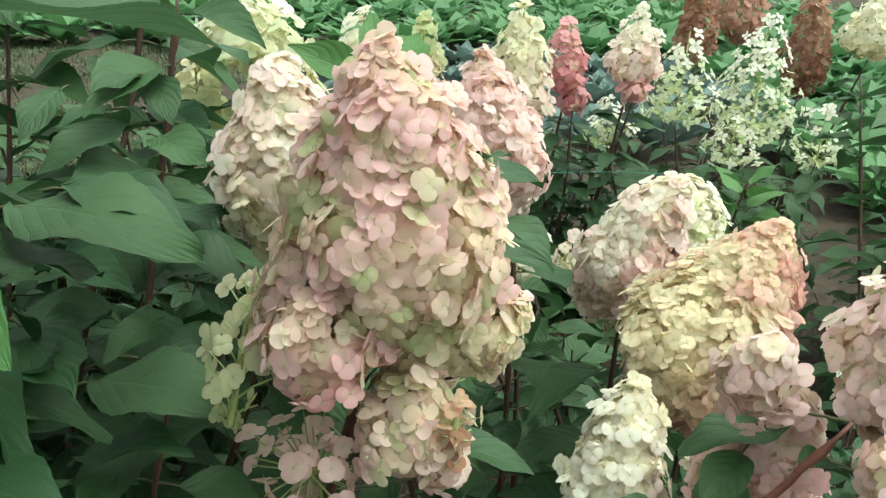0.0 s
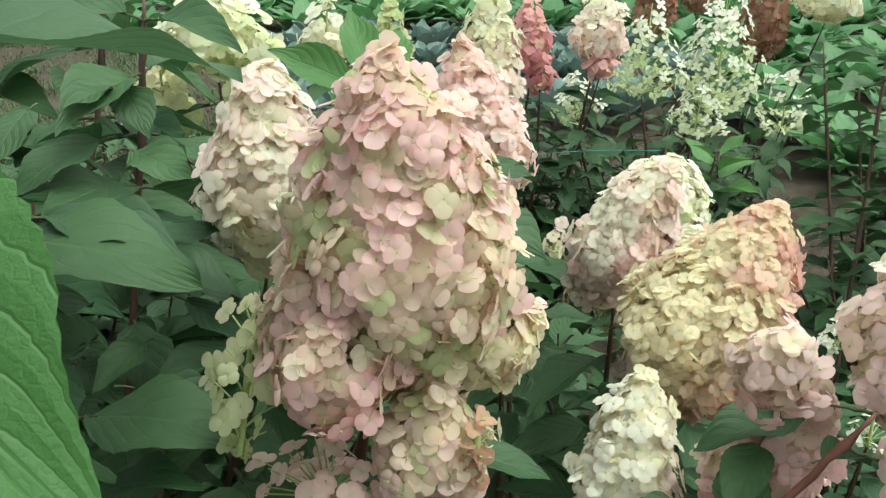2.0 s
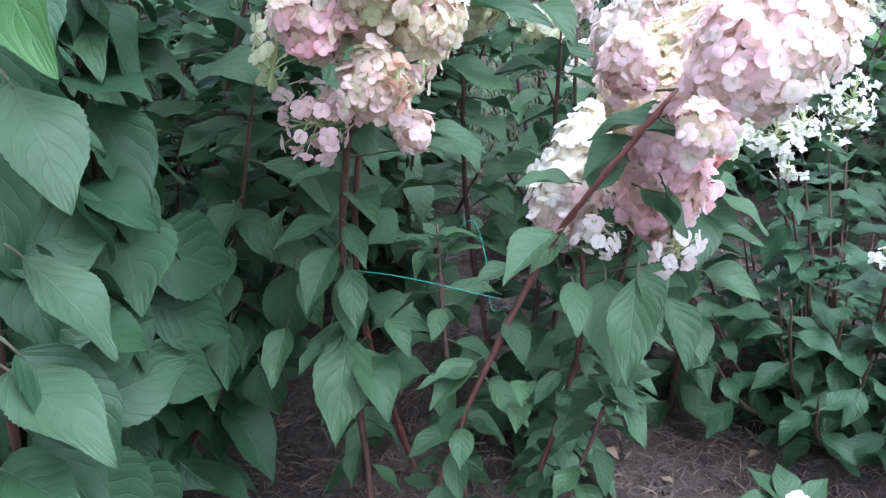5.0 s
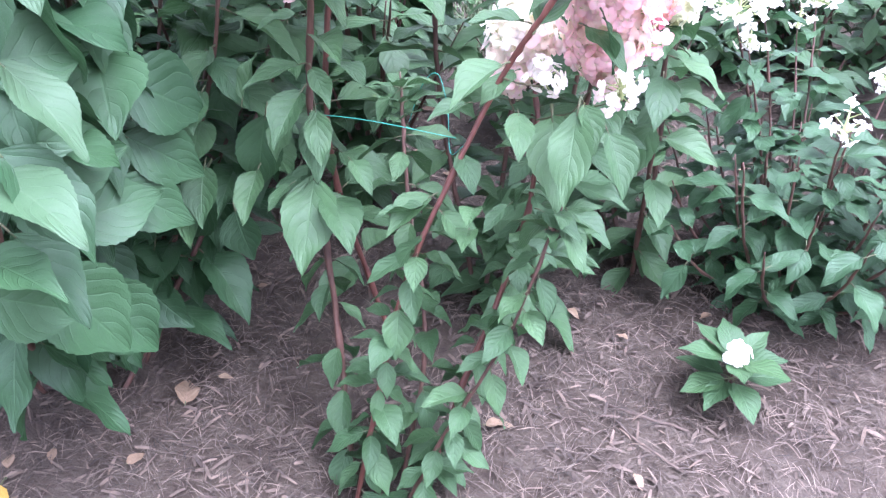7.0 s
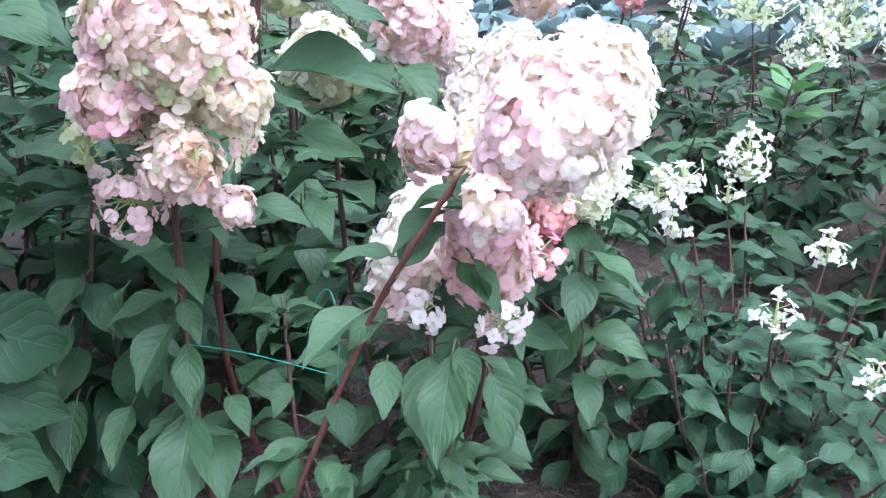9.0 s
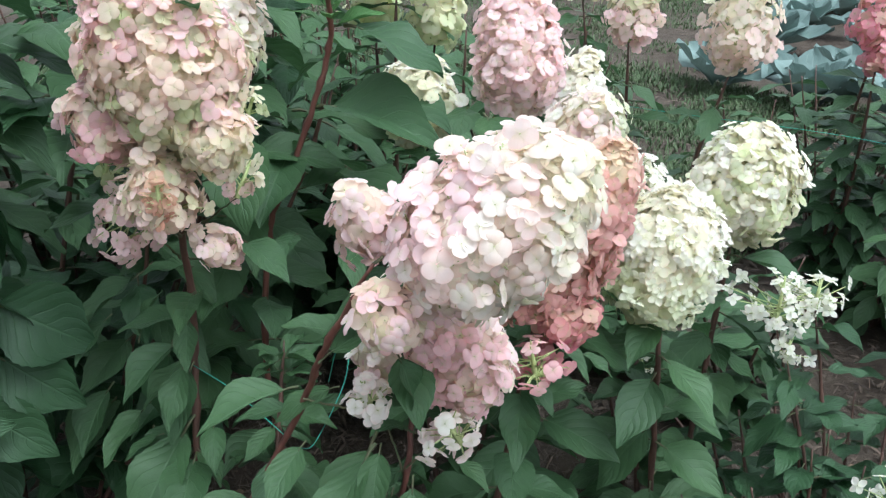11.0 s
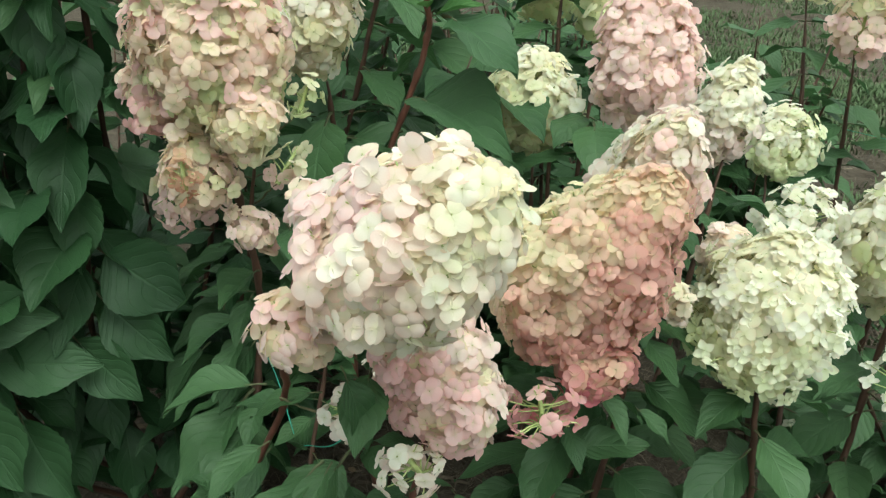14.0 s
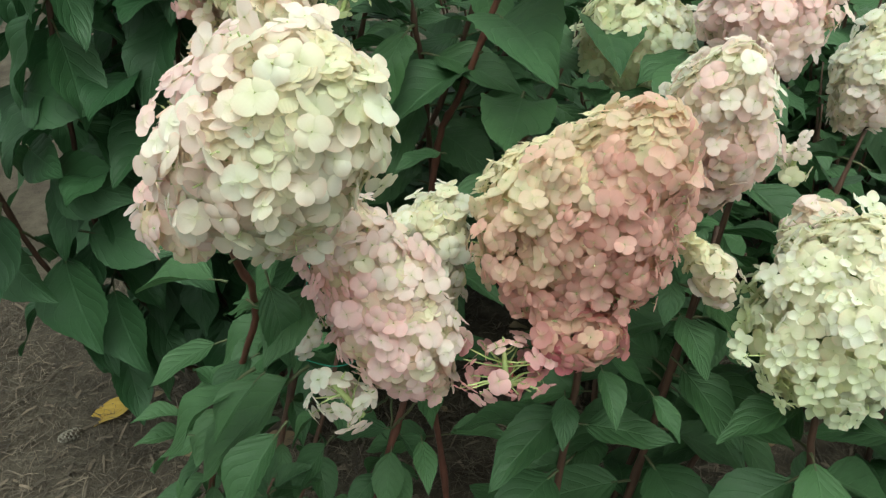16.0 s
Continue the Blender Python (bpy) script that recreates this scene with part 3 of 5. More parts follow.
MIDDLE_LEAVES = [((0.191, 0.53, 0.562), (0.236, 0.516, 0.579)), ((0.122, 0.512, 0.495), (0.078, 0.429, 0.467)), ((0.284, 0.581, 0.728), (0.353, 0.528, 0.7)),
    ((0.343, 0.588, 0.816), (0.235, 0.592, 0.766)), ((-0.096, 0.599, 0.624), (-0.052, 0.554, 0.578)), ((-0.097, 0.586, 0.597), (-0.11, 0.495, 0.539)),
    ((-0.084, 0.579, 0.576), (-0.052, 0.517, 0.506)), ((-0.035, 0.574, 0.495), (0.018, 0.527, 0.465)), ((-0.098, 0.558, 0.429), (-0.05, 0.493, 0.389)),
    ((0.228, 0.508, 0.5), (0.201, 0.456, 0.478)), ((0.333, 0.539, 0.618), (0.374, 0.48, 0.549)), ((0.258, 0.513, 0.493), (0.326, 0.477, 0.477)),
    ((-0.111, 0.545, 0.456), (-0.135, 0.492, 0.431)), ((0.313, 0.537, 0.763), (0.338, 0.547, 0.683)), ((0.23, 0.492, 0.643), (0.25, 0.417, 0.617)),
    ((0.191, 0.439, 0.525), (0.196, 0.383, 0.533))]
LOWER_LEAVES = [((0.261, 0.566, 0.622), (0.291, 0.462, 0.526)), ((0.186, 0.44, 0.493), (0.192, 0.38, 0.498)), ((0.269, 0.584, 0.535), (0.29, 0.54, 0.479)),
    ((0.29, 0.671, 0.535), (0.348, 0.666, 0.515)), ((0.303, 0.819, 0.575), (0.359, 0.799, 0.552)), ((0.327, 0.841, 0.625), (0.383, 0.84, 0.589)),
    ((0.338, 0.894, 0.588), (0.383, 0.905, 0.557)), ((0.302, 0.921, 0.701), (0.34, 0.9, 0.669)), ((-0.09, 0.61, 0.66), (-0.02, 0.53, 0.66)),
    ((-0.1, 0.61, 0.62), (-0.17, 0.54, 0.6)), ((-0.1, 0.6, 0.55), (-0.06, 0.52, 0.48)), ((0, 0.62, 0.76), (0.1, 0.6, 0.74)),
    ((0.03, 0.57, 1.04), (0.055, 0.53, 1.055)), ((0.24, 0.505, 0.735), (0.27, 0.6, 0.755)), ((0.215, 0.5, 0.7), (0.168, 0.41, 0.673)),
    ((0.285, 0.51, 0.82), (0.345, 0.53, 0.8))]
for i, (a, z) in enumerate([*UPPER_LEAVES, *MIDDLE_LEAVES, *LOWER_LEAVES]):
    leaf_between(main, LEAVES, a, z, 700 + i)

flower_head(main, (-0.020, 0.585, 0.885), (-0.036, 0.530, 1.134), 0.083, ((0.79, 0.77, 0.52), PINK), 11, 0.02218, 0.64, 0.74, 0.38, 0.10, toward=(0.1, -0.2, 1), pull=0.40, bias=0.14, rare=SAGE, rare_share=0.16, label="large pink and cream flower head with green patches")
flower_head(main, (-0.09, 0.56, 0.86), (-0.10, 0.54, 1.0), 0.042, (CREAM, PINK), 12, 0.02138, 0.72, 0.7, 0.3, 0.15, rare=SAGE, rare_share=0.2)
flower_head(main, (-0.158, 0.548, 0.82), (-0.14, 0.59, 0.945), 0.030, (SAGE, CREAM), 13, 0.02138, 0.85, 0.7, 0.35, 0.2, open_=0.40)
flower_head(main, (-0.088, 0.560, 0.765), (-0.098, 0.500, 0.815), 0.045, (PINK, (0.83, 0.66, 0.61)), 14, 0.0225, 0.85, 0.5, 0.5, 0.2, toward=(0, 0, 1), open_=0.21)
flower_head(main, (-0.018, 0.540, 0.805), (-0.004, 0.505, 0.892), 0.044, (PINK, (0.85, 0.73, 0.63)), 15, 0.02297, 0.82, 0.6, 0.4, 0.2, rare=SAGE, rare_share=0.2, open_=0.12)
flower_head(main, (0.024, 0.590, 0.748), (0.006, 0.550, 0.797), 0.025, (PINK, BLUSH), 16, 0.02059, 0.85, 0.5, 0.4, 0.2, open_=0.15)
flower_head(main, (0.022, 0.500, 0.83), (0.026, 0.498, 0.885), 0.013, ((0.50, 0.28, 0.20), (0.74, 0.52, 0.38)), 18, 0.014, 0.8, 0.8, 0.4, 0.3, open_=0.25, wild=0.9)
flower_head(main, (0.048, 0.565, 0.872), (0.030, 0.572, 0.965), 0.036, (CREAM, PINK), 17, 0.02297, 0.7, 0.7, 0.4, 0.15, open_=0.05)
flower_head(main, (-0.072, 0.530, 0.885), (-0.082, 0.490, 0.960), 0.043, (PINK, (0.80, 0.50, 0.50)), 19, 0.02297, 0.72, 0.6, 0.4, 0.15, toward=(0, 0, -1), rare=CREAM, rare_share=0.1, open_=0.05)
flower_head(main, (0.020, 0.605, 0.822), (0.012, 0.640, 0.862), 0.020, (PINK, CREAM), 20, 0.0206, 0.85, 0.5, 0.4, 0.2, open_=0.3)
flower_head(main, (-0.008, 0.650, 0.890), (-0.006, 0.668, 0.932), 0.021, (SAGE, CREAM), 28, 0.0206, 0.85, 0.5, 0.4, 0.2, open_=0.4)
for a, z in (((-0.09, 0.607, 0.70), (-0.088, 0.560, 0.765)), ((-0.075, 0.59, 0.75), (-0.018, 0.540, 0.805)), ((-0.085, 0.60, 0.715), (0.024, 0.590, 0.748)), ((-0.06, 0.578, 0.82), (0.048, 0.565, 0.872)),
             ((-0.06, 0.578, 0.82), (-0.072, 0.530, 0.885)), ((-0.08, 0.59, 0.75), (0.020, 0.605, 0.822)), ((-0.06, 0.578, 0.83), (-0.008, 0.650, 0.890)), ((-0.095, 0.60, 0.74), (-0.158, 0.548, 0.82)), ((-0.06, 0.578, 0.82), (-0.020, 0.585, 0.885))):
    stem(main, [a, Vector(a).lerp(Vector(z), 0.5) + Vector((0, 0, -0.002)), z], 0.0015, 0.0011, PETIOLE, "flower_stalk")

flower_head(main, (0.350, 0.522, 0.854), (0.472, 0.586, 0.980), 0.0655, ((0.85, 0.84, 0.67), (0.90, 0.725, 0.715)), 21, 0.0240, 0.62, 0.34, 0.30, 0.08, toward=(-0.6, -0.65, 0.4), pull=0.5, bias=0.12, rare=WHITE, rare_share=0.2, label="leaning blush and cream flower head")
flower_head(main, (0.272, 0.580, 0.842), (0.262, 0.530, 0.915), 0.030, (PINK, BLUSH), 22, 0.02297, 0.7, 0.6, 0.45, 0.15)
flower_head(main, (0.366, 0.490, 0.818), (0.334, 0.468, 0.866), 0.026, (BLUSH, PINK), 23, 0.02376, 0.8, 0.6, 0.45, 0.15, rare=CREAM, rare_share=0.3)
flower_head(main, (0.180, 0.660, 0.594), (0.222, 0.720, 0.775), 0.048, (PINK, WHITE), 24, 0.02218, 0.66, 0.6, 0.4, 0.14, toward=(-0.4, 0.0, 0.9), pull=0.5, bias=0.14, rare=CREAM, rare_share=0.2)
flower_head(main, (0.312, 0.680, 0.620), (0.324, 0.582, 0.840), 0.050, ((0.87, 0.62, 0.62), (0.89, 0.79, 0.75)), 25, 0.02218, 0.66, 0.6, 0.4, 0.16, toward=(0.1, 0.8, 0.5), pull=0.5, bias=-0.12, rare=CREAM, rare_share=0.12)
flower_head(main, (0.347, 0.606, 0.622), (0.342, 0.570, 0.680), 0.026, (BLUSH, WHITE), 26, 0.02218, 0.80, 0.6, 0.4, 0.25, open_=0.22)
flower_head(main, (0.250, 0.574, 0.640), (0.242, 0.566, 0.682), 0.026, (BLUSH, WHITE), 27, 0.02218, 0.80, 0.6, 0.4, 0.25, open_=0.22)
for a, z in (((0.32, 0.50, 0.87), (0.272, 0.580, 0.842)), ((0.30, 0.502, 0.84), (0.366, 0.490, 0.818)), ((0.235, 0.65, 0.50), (0.312, 0.680, 0.620)), ((0.228, 0.66, 0.55), (0.347, 0.606, 0.622)), ((0.205, 0.515, 0.67), (0.250, 0.574, 0.640)), ((0.235, 0.65, 0.48), (0.180, 0.660, 0.594))):
    stem(main, [a, Vector(a).lerp(Vector(z), 0.5) + Vector((0, 0, -0.002)), z], 0.0015, 0.0011, PETIOLE, "flower_stalk")

# the taller leafy shrub beside it
leafshrub = shrub((-0.5, 0.55, GROUND_Z), "tall dark leafy hydrangea shrub with long drooping leaves")
STEM_2 = [(-0.50, 0.50, -0.05), (-0.42, 0.59, 0.12), (-0.351, 0.657, 0.269), (-0.28, 0.80, 0.47), (-0.20, 0.79, 0.70), (-0.16, 0.76, 0.88)]
LEFT = [
    STEM_2,
    [(-0.52, 0.62, -0.05), (-0.50, 0.85, 0.35), (-0.47, 1.0, 0.70), (-0.43, 1.15, 0.98), (-0.41, 1.2, 1.2)],
    [(-0.55, 0.60, -0.05), (-0.42, 0.72, 0.35), (-0.36, 0.85, 0.65), (-0.32, 0.93, 0.95), (-0.30, 0.96, 1.12)],
    [(-0.58, 0.55, -0.05), (-0.60, 0.70, 0.5), (-0.58, 0.8, 0.9), (-0.56, 0.85, 1.25)],
    [(-0.55, 0.5, -0.05), (-0.46, 0.50, 0.35), (-0.40, 0.50, 0.75), (-0.34, 0.50, 1.12)],
]
LEFT_BACK = [
    [(-0.6, 0.75, -0.05), (-0.62, 1.05, 0.6), (-0.60, 1.2, 1.2)],
    [(-0.65, 0.9, -0.05), (-0.85, 1.2, 0.6), (-0.9, 1.35, 1.25)],
    [(-0.6, 0.7, -0.05), (-0.7, 1.0, 0.5), (-0.72, 1.15, 1.2)],
    [(-0.5, 0.58, -0.05), (-0.38, 0.62, 0.3), (-0.30, 0.66, 0.55), (-0.25, 0.68, 0.78)],
    [(-0.5, 0.6, -0.05), (-0.40, 0.78, 0.3), (-0.30, 0.98, 0.6), (-0.24, 1.06, 0.86)],
    # top above 1.2 m is out of view, added for shade below
    [(-0.56, 0.48, -0.05), (-0.52, 0.40, 0.35), (-0.46, 0.36, 0.7), (-0.46, 0.40, 1.05), (-0.50, 0.52, 1.45)],
    [(-0.62, 0.6, -0.05), (-0.78, 0.62, 0.4), (-0.85, 0.65, 0.9), (-0.84, 0.68, 1.2)],
]
for i, path in enumerate([*LEFT, *LEFT_BACK]):
    back = i >= len(LEFT)
    stem(leafshrub, path, 0.0048 if back else 0.006, 0.003 if back else 0.004)
    # shade painted in: darker green low on the stem, brighter lit green above
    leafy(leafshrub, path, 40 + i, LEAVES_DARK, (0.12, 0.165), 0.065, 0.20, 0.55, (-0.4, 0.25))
    leafy(leafshrub, path, 240 + i, LEAVES, (0.12, 0.165), 0.058, 0.55, 1.0, (-0.35, 0.2))
flower_head(leafshrub, (-0.150, 0.735, 0.90), (-0.143, 0.742, 1.088), 0.056, (CREAM, BLUSH), 31, 0.02371, 0.64, 0.6, 0.38, 0.14, toward=(0, 0, 1), pull=0.5, bias=0.1, rare=WHITE, rare_share=0.3)

for i, (a, z) in enumerate([((-0.28, 0.64, 0.83), (-0.172, 0.632, 0.785)), ((-0.41, 1.13, 0.96), (-0.295, 1.0, 0.917)),
                            ((-0.36, 0.45, 1.08), (-0.26, 0.40, 1.04)), ((-0.30, 0.66, 0.60), (-0.21, 0.60, 0.53)), ((-0.33, 0.68, 0.36), (-0.30, 0.60, 0.26)), ((-0.30, 0.74, 0.42), (-0.24, 0.66, 0.33)),
                            ((-0.27, 0.80, 0.52), (-0.17, 0.78, 0.46)), ((-0.38, 0.55, 0.52), (-0.332, 0.50, 0.42)), ((-0.43, 0.58, 0.40), (-0.41, 0.50, 0.30)), ((-0.30, 0.70, 0.94), (-0.19, 0.72, 0.93)), ((-0.30, 0.92, 0.78), (-0.20, 0.84, 0.74))]):
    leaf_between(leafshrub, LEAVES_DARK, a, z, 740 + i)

leaf_between(leafshrub, LEAVES_NEAR, (-0.33, 0.40, 1.155), (-0.136, 0.543, 1.112), 3, (0.1, -0.1, 1))
leaf_between(leafshrub, LEAVES_NEAR, (-0.33, 0.36, 1.10), (-0.255, 0.42, 1.075), 4)
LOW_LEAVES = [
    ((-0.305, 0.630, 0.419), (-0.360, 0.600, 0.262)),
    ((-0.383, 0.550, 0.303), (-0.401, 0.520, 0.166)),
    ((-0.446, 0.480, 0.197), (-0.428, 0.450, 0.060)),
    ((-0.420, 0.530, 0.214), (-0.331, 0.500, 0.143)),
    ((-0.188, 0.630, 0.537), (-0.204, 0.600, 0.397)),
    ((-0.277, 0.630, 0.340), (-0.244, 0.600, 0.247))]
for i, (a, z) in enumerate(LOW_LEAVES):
    leaf_between(leafshrub, LEAVES_BROAD_SHADED, a, z, 930 + i, (0.15, -0.8, 0.5))
OUTER_LEAVES = [
    ((-0.365, 0.620, 0.974), (-0.183, 0.550, 0.994)),
    ((-0.311, 0.850, 0.985), (-0.231, 0.780, 0.971)),
    ((-0.321, 0.900, 1.040), (-0.351, 0.820, 1.032)),
    ((-0.328, 0.920, 1.042), (-0.285, 0.850, 1.007)),
    ((-0.327, 0.880, 0.990), (-0.413, 0.800, 0.960)),
    ((-0.367, 0.800, 1.044), (-0.383, 0.720, 1.016)),
    ((-0.386, 0.950, 0.982), (-0.431, 0.900, 0.982)),
    ((-0.317, 0.620, 0.809), (-0.163, 0.560, 0.845)),
    ((-0.352, 0.800, 0.787), (-0.390, 0.700, 0.810)),
    ((-0.295, 0.800, 0.789), (-0.329, 0.720, 0.775))]
for i, (a, z) in enumerate(OUTER_LEAVES):
    leaf_between(leafshrub, LEAVES, a, z, 660 + i, (0.1, -0.35, 0.9), 0.10)
LEFT_LEAVES = [((-0.328, 0.641, 0.987), (-0.190, 0.600, 0.969)), ((-0.366, 0.987, 1.03), (-0.389, 0.926, 1.013)), ((-0.412, 1.115, 0.945), (-0.291, 0.994, 0.914)), ((-0.364, 0.958, 0.957), (-0.402, 0.867, 0.999)),
    ((-0.357, 0.582, 0.825), (-0.277, 0.504, 0.899)), ((-0.371, 0.83, 0.771), (-0.378, 0.732, 0.794)), ((-0.30, 0.69, 0.778), (-0.166, 0.588, 0.788)), ((-0.324, 0.601, 0.737), (-0.196, 0.547, 0.793)),
    ((-0.354, 0.605, 0.883), (-0.255, 0.492, 0.869)), ((-0.328, 1.004, 0.804), (-0.344, 0.89, 0.788)), ((-0.369, 1.071, 0.837), (-0.285, 0.983, 0.806)), ((-0.433, 0.803, 0.837), (-0.304, 0.726, 0.863)),
    ((-0.463, 0.91, 0.835), (-0.373, 0.852, 0.826))]
for i, (a, z) in enumerate(LEFT_LEAVES):
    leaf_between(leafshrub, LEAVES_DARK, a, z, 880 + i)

# the near leafy shoot
nearshrub = shrub((-0.59, 0.50, GROUND_Z), "leafy hydrangea shoot with broad toothed green leaves")
# points higher than 1.2 m are unseen, added to shade the leaves beneath
NEAR = [
    [(-0.56, 0.46, -0.05), (-0.36, 0.22, 0.36), (-0.24, 0.155, 0.8), (-0.21, 0.15, 1.15)],
    [(-0.60, 0.52, -0.05), (-0.46, 0.36, 0.4), (-0.42, 0.40, 0.8), (-0.36, 0.45, 1.16), (-0.36, 0.46, 1.46)],
    [(-0.58, 0.50, -0.05), (-0.40, 0.30, 0.35), (-0.33, 0.28, 0.7), (-0.33, 0.30, 0.98), (-0.36, 0.28, 1.42)],
    [(-0.59, 0.55, -0.05), (-0.42, 0.43, 0.35), (-0.36, 0.44, 0.65), (-0.35, 0.46, 0.92), (-0.40, 0.50, 1.36)],
    [(-0.63, 0.49, -0.05), (-0.53, 0.34, 0.4), (-0.50, 0.34, 0.75), (-0.48, 0.38, 1.02), (-0.46, 0.36, 1.44)],
    [(-0.64, 0.46, -0.05), (-0.62, 0.28, 0.4), (-0.56, 0.20, 0.7), (-0.52, 0.20, 1.02)],
    [(-0.68, 0.50, -0.05), (-0.74, 0.30, 0.4), (-0.72, 0.22, 0.75), (-0.66, 0.26, 1.15)],
    [(-0.72, 0.52, -0.05), (-0.90, 0.34, 0.4), (-0.94, 0.28, 0.75), (-0.90, 0.30, 1.15)],
]
for i, path in enumerate(NEAR):
    stem(nearshrub, path, 0.0055, 0.0035)
    leafy(nearshrub, path, 60 + i, LEAVES_NEAR_SHADED, (0.13, 0.17), 0.06, 0.27, 0.7 if i == 0 else 1.0, (-1.7, -0.5), 0.6 if i == 0 else 1.0)
NEAR_LEAVES = [((-0.271, 0.26, 0.918), (-0.165, 0.19, 0.828)),
    ((-0.262, 0.202, 0.771), (-0.16, 0.19, 0.673)),
    ((-0.273, 0.161, 0.663), (-0.12, 0.108, 0.619)),
    ((-0.356, 0.382, 0.738), (-0.199, 0.335, 0.723)),
    ((-0.325, 0.316, 0.606), (-0.203, 0.281, 0.59)),
    ((-0.372, 0.443, 0.852), (-0.221, 0.395, 0.84)),
    ((-0.282, 0.126, 0.564), (-0.147, 0.089, 0.557)),
    ((-0.257, 0.288, 1.002), (-0.183, 0.23, 0.947))]
# first three leaves carry the lit paint, the rest the shaded one
for i, (a, z) in enumerate(NEAR_LEAVES):
    leaf_between(nearshrub, LEAVES_NEAR if i < 3 else LEAVES_NEAR_SHADED, a, z, 780 + i)
leaf_between(nearshrub, LEAVES_FLAT, (-0.182, 0.169, 1.205), (-0.084, 0.119, 1.130), 790, (0.35, -0.6, 0.6), 0)
leaf_between(nearshrub, LEAVES_FLAT, (-0.19, 0.185, 1.085), (-0.095, 0.115, 0.975), 791, (0.1, -0.8, 0.5), 0)
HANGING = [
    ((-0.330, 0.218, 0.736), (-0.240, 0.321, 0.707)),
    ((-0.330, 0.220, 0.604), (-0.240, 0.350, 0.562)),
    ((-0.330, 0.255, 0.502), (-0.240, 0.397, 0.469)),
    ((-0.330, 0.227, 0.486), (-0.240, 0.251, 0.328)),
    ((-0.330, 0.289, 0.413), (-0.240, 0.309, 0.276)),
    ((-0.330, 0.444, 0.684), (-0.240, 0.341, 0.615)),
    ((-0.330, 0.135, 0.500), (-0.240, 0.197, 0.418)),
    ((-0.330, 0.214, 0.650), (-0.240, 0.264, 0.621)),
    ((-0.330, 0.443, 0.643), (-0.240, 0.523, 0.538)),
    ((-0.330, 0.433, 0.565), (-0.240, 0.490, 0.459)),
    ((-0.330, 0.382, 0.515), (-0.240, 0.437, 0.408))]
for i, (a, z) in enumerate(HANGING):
    leaf_between(nearshrub, LEAVES_BROAD_SHADED, a, z, 950 + i, (0.6, -0.5, 0.45))

# the row behind: pink, cream and lime heads
behind = shrub((0.12, 0.95, GROUND_Z), "hydrangea shrub with pink, cream and lime flower heads")
BEHIND = [
    ([(0.10, 0.95, -0.05), (0.12, 1.05, 0.4), (0.12, 1.12, 0.80)], 0),
    ([(0.08, 0.97, -0.05), (-0.02, 1.02, 0.4), (-0.04, 1.035, 0.75)], 0),
    ([(0.14, 0.97, -0.05), (0.15, 1.15, 0.4), (0.13, 1.26, 0.76)], 0),
    ([(0.18, 0.93, -0.05), (0.24, 0.96, 0.4), (0.26, 0.99, 0.72)], 0),
    ([(0.18, 0.90, -0.05), (0.26, 0.84, 0.35), (0.30, 0.84, 0.66)], 0),
]
for i, (path, _) in enumerate(BEHIND):
    stem(behind, path, 0.006, 0.004)
    leafy(behind, path, 80 + i, LEAVES, (0.10, 0.14), 0.06, 0.12, 1.0)
flower_head(behind, (0.100, 1.115, 0.822), (0.060, 1.135, 1.040), 0.073, (PINK, BLUSH), 32, 0.02371, 0.66, 0.65, 0.33, 0.12, toward=(0, 0, -1), pull=0.2)
flower_head(behind, (-0.050, 1.032, 0.768), (-0.038, 1.034, 0.912), 0.072, (LIME, WHITE), 33, 0.02371, 0.7, 0.55, 0.4, 0.12, rare=CREAM, rare_share=0.3)
flower_head(behind, (0.110, 1.245, 0.752), (0.128, 1.285, 0.898), 0.046, (BLUSH, WHITE), 34, 0.02295, 0.68, 0.55, 0.4, 0.14, toward=(0, 0, 1), bias=0.25)
flower_head(behind, (0.215, 0.975, 0.735), (0.308, 0.955, 0.925), 0.057, ((0.87, 0.69, 0.67), WHITE), 35, 0.02295, 0.64, 0.6, 0.4, 0.14, toward=(-0.6, 0.3, 0.6), pull=0.5, rare=PINK, rare_share=0.2)
flower_head(behind, (0.326, 0.965, 0.680), (0.331, 0.915, 0.752), 0.019, (BLUSH, CREAM), 39, 0.0215, 0.85, 0.6, 0.4, 0.2, open_=0.15)
flower_head(behind, (0.195, 1.112, 0.735), (0.207, 1.113, 0.781), 0.019, (CREAM, BLUSH), 45, 0.0215, 0.85, 0.6, 0.4, 0.2, open_=0.3)
flower_head(behind, (0.262, 0.792, 0.692), (0.398, 0.848, 0.905), 0.087, (TAWNY, YELLOW), 36, 0.02065, 0.64, 0.68, 0.33, 0.12, toward=(-0.8, -0.35, 0.55), pull=1.0, bias=-0.14, label="dusky rose flower head faded to yellow on one side")
flower_head(behind, (0.362, 0.735, 0.640), (0.352, 0.733, 0.690), 0.040, (PINK, ROSE), 37, 0.02065, 0.85, 0.5, 0.4, 0.2, toward=(0, 0, -1), open_=0.3)
flower_head(behind, (0.370, 0.802, 0.665), (0.348, 0.804, 0.722), 0.042, (TAWNY, ROSE), 38, 0.02065, 0.8, 0.5, 0.4, 0.2, toward=(0, 0, -1), open_=0.1)

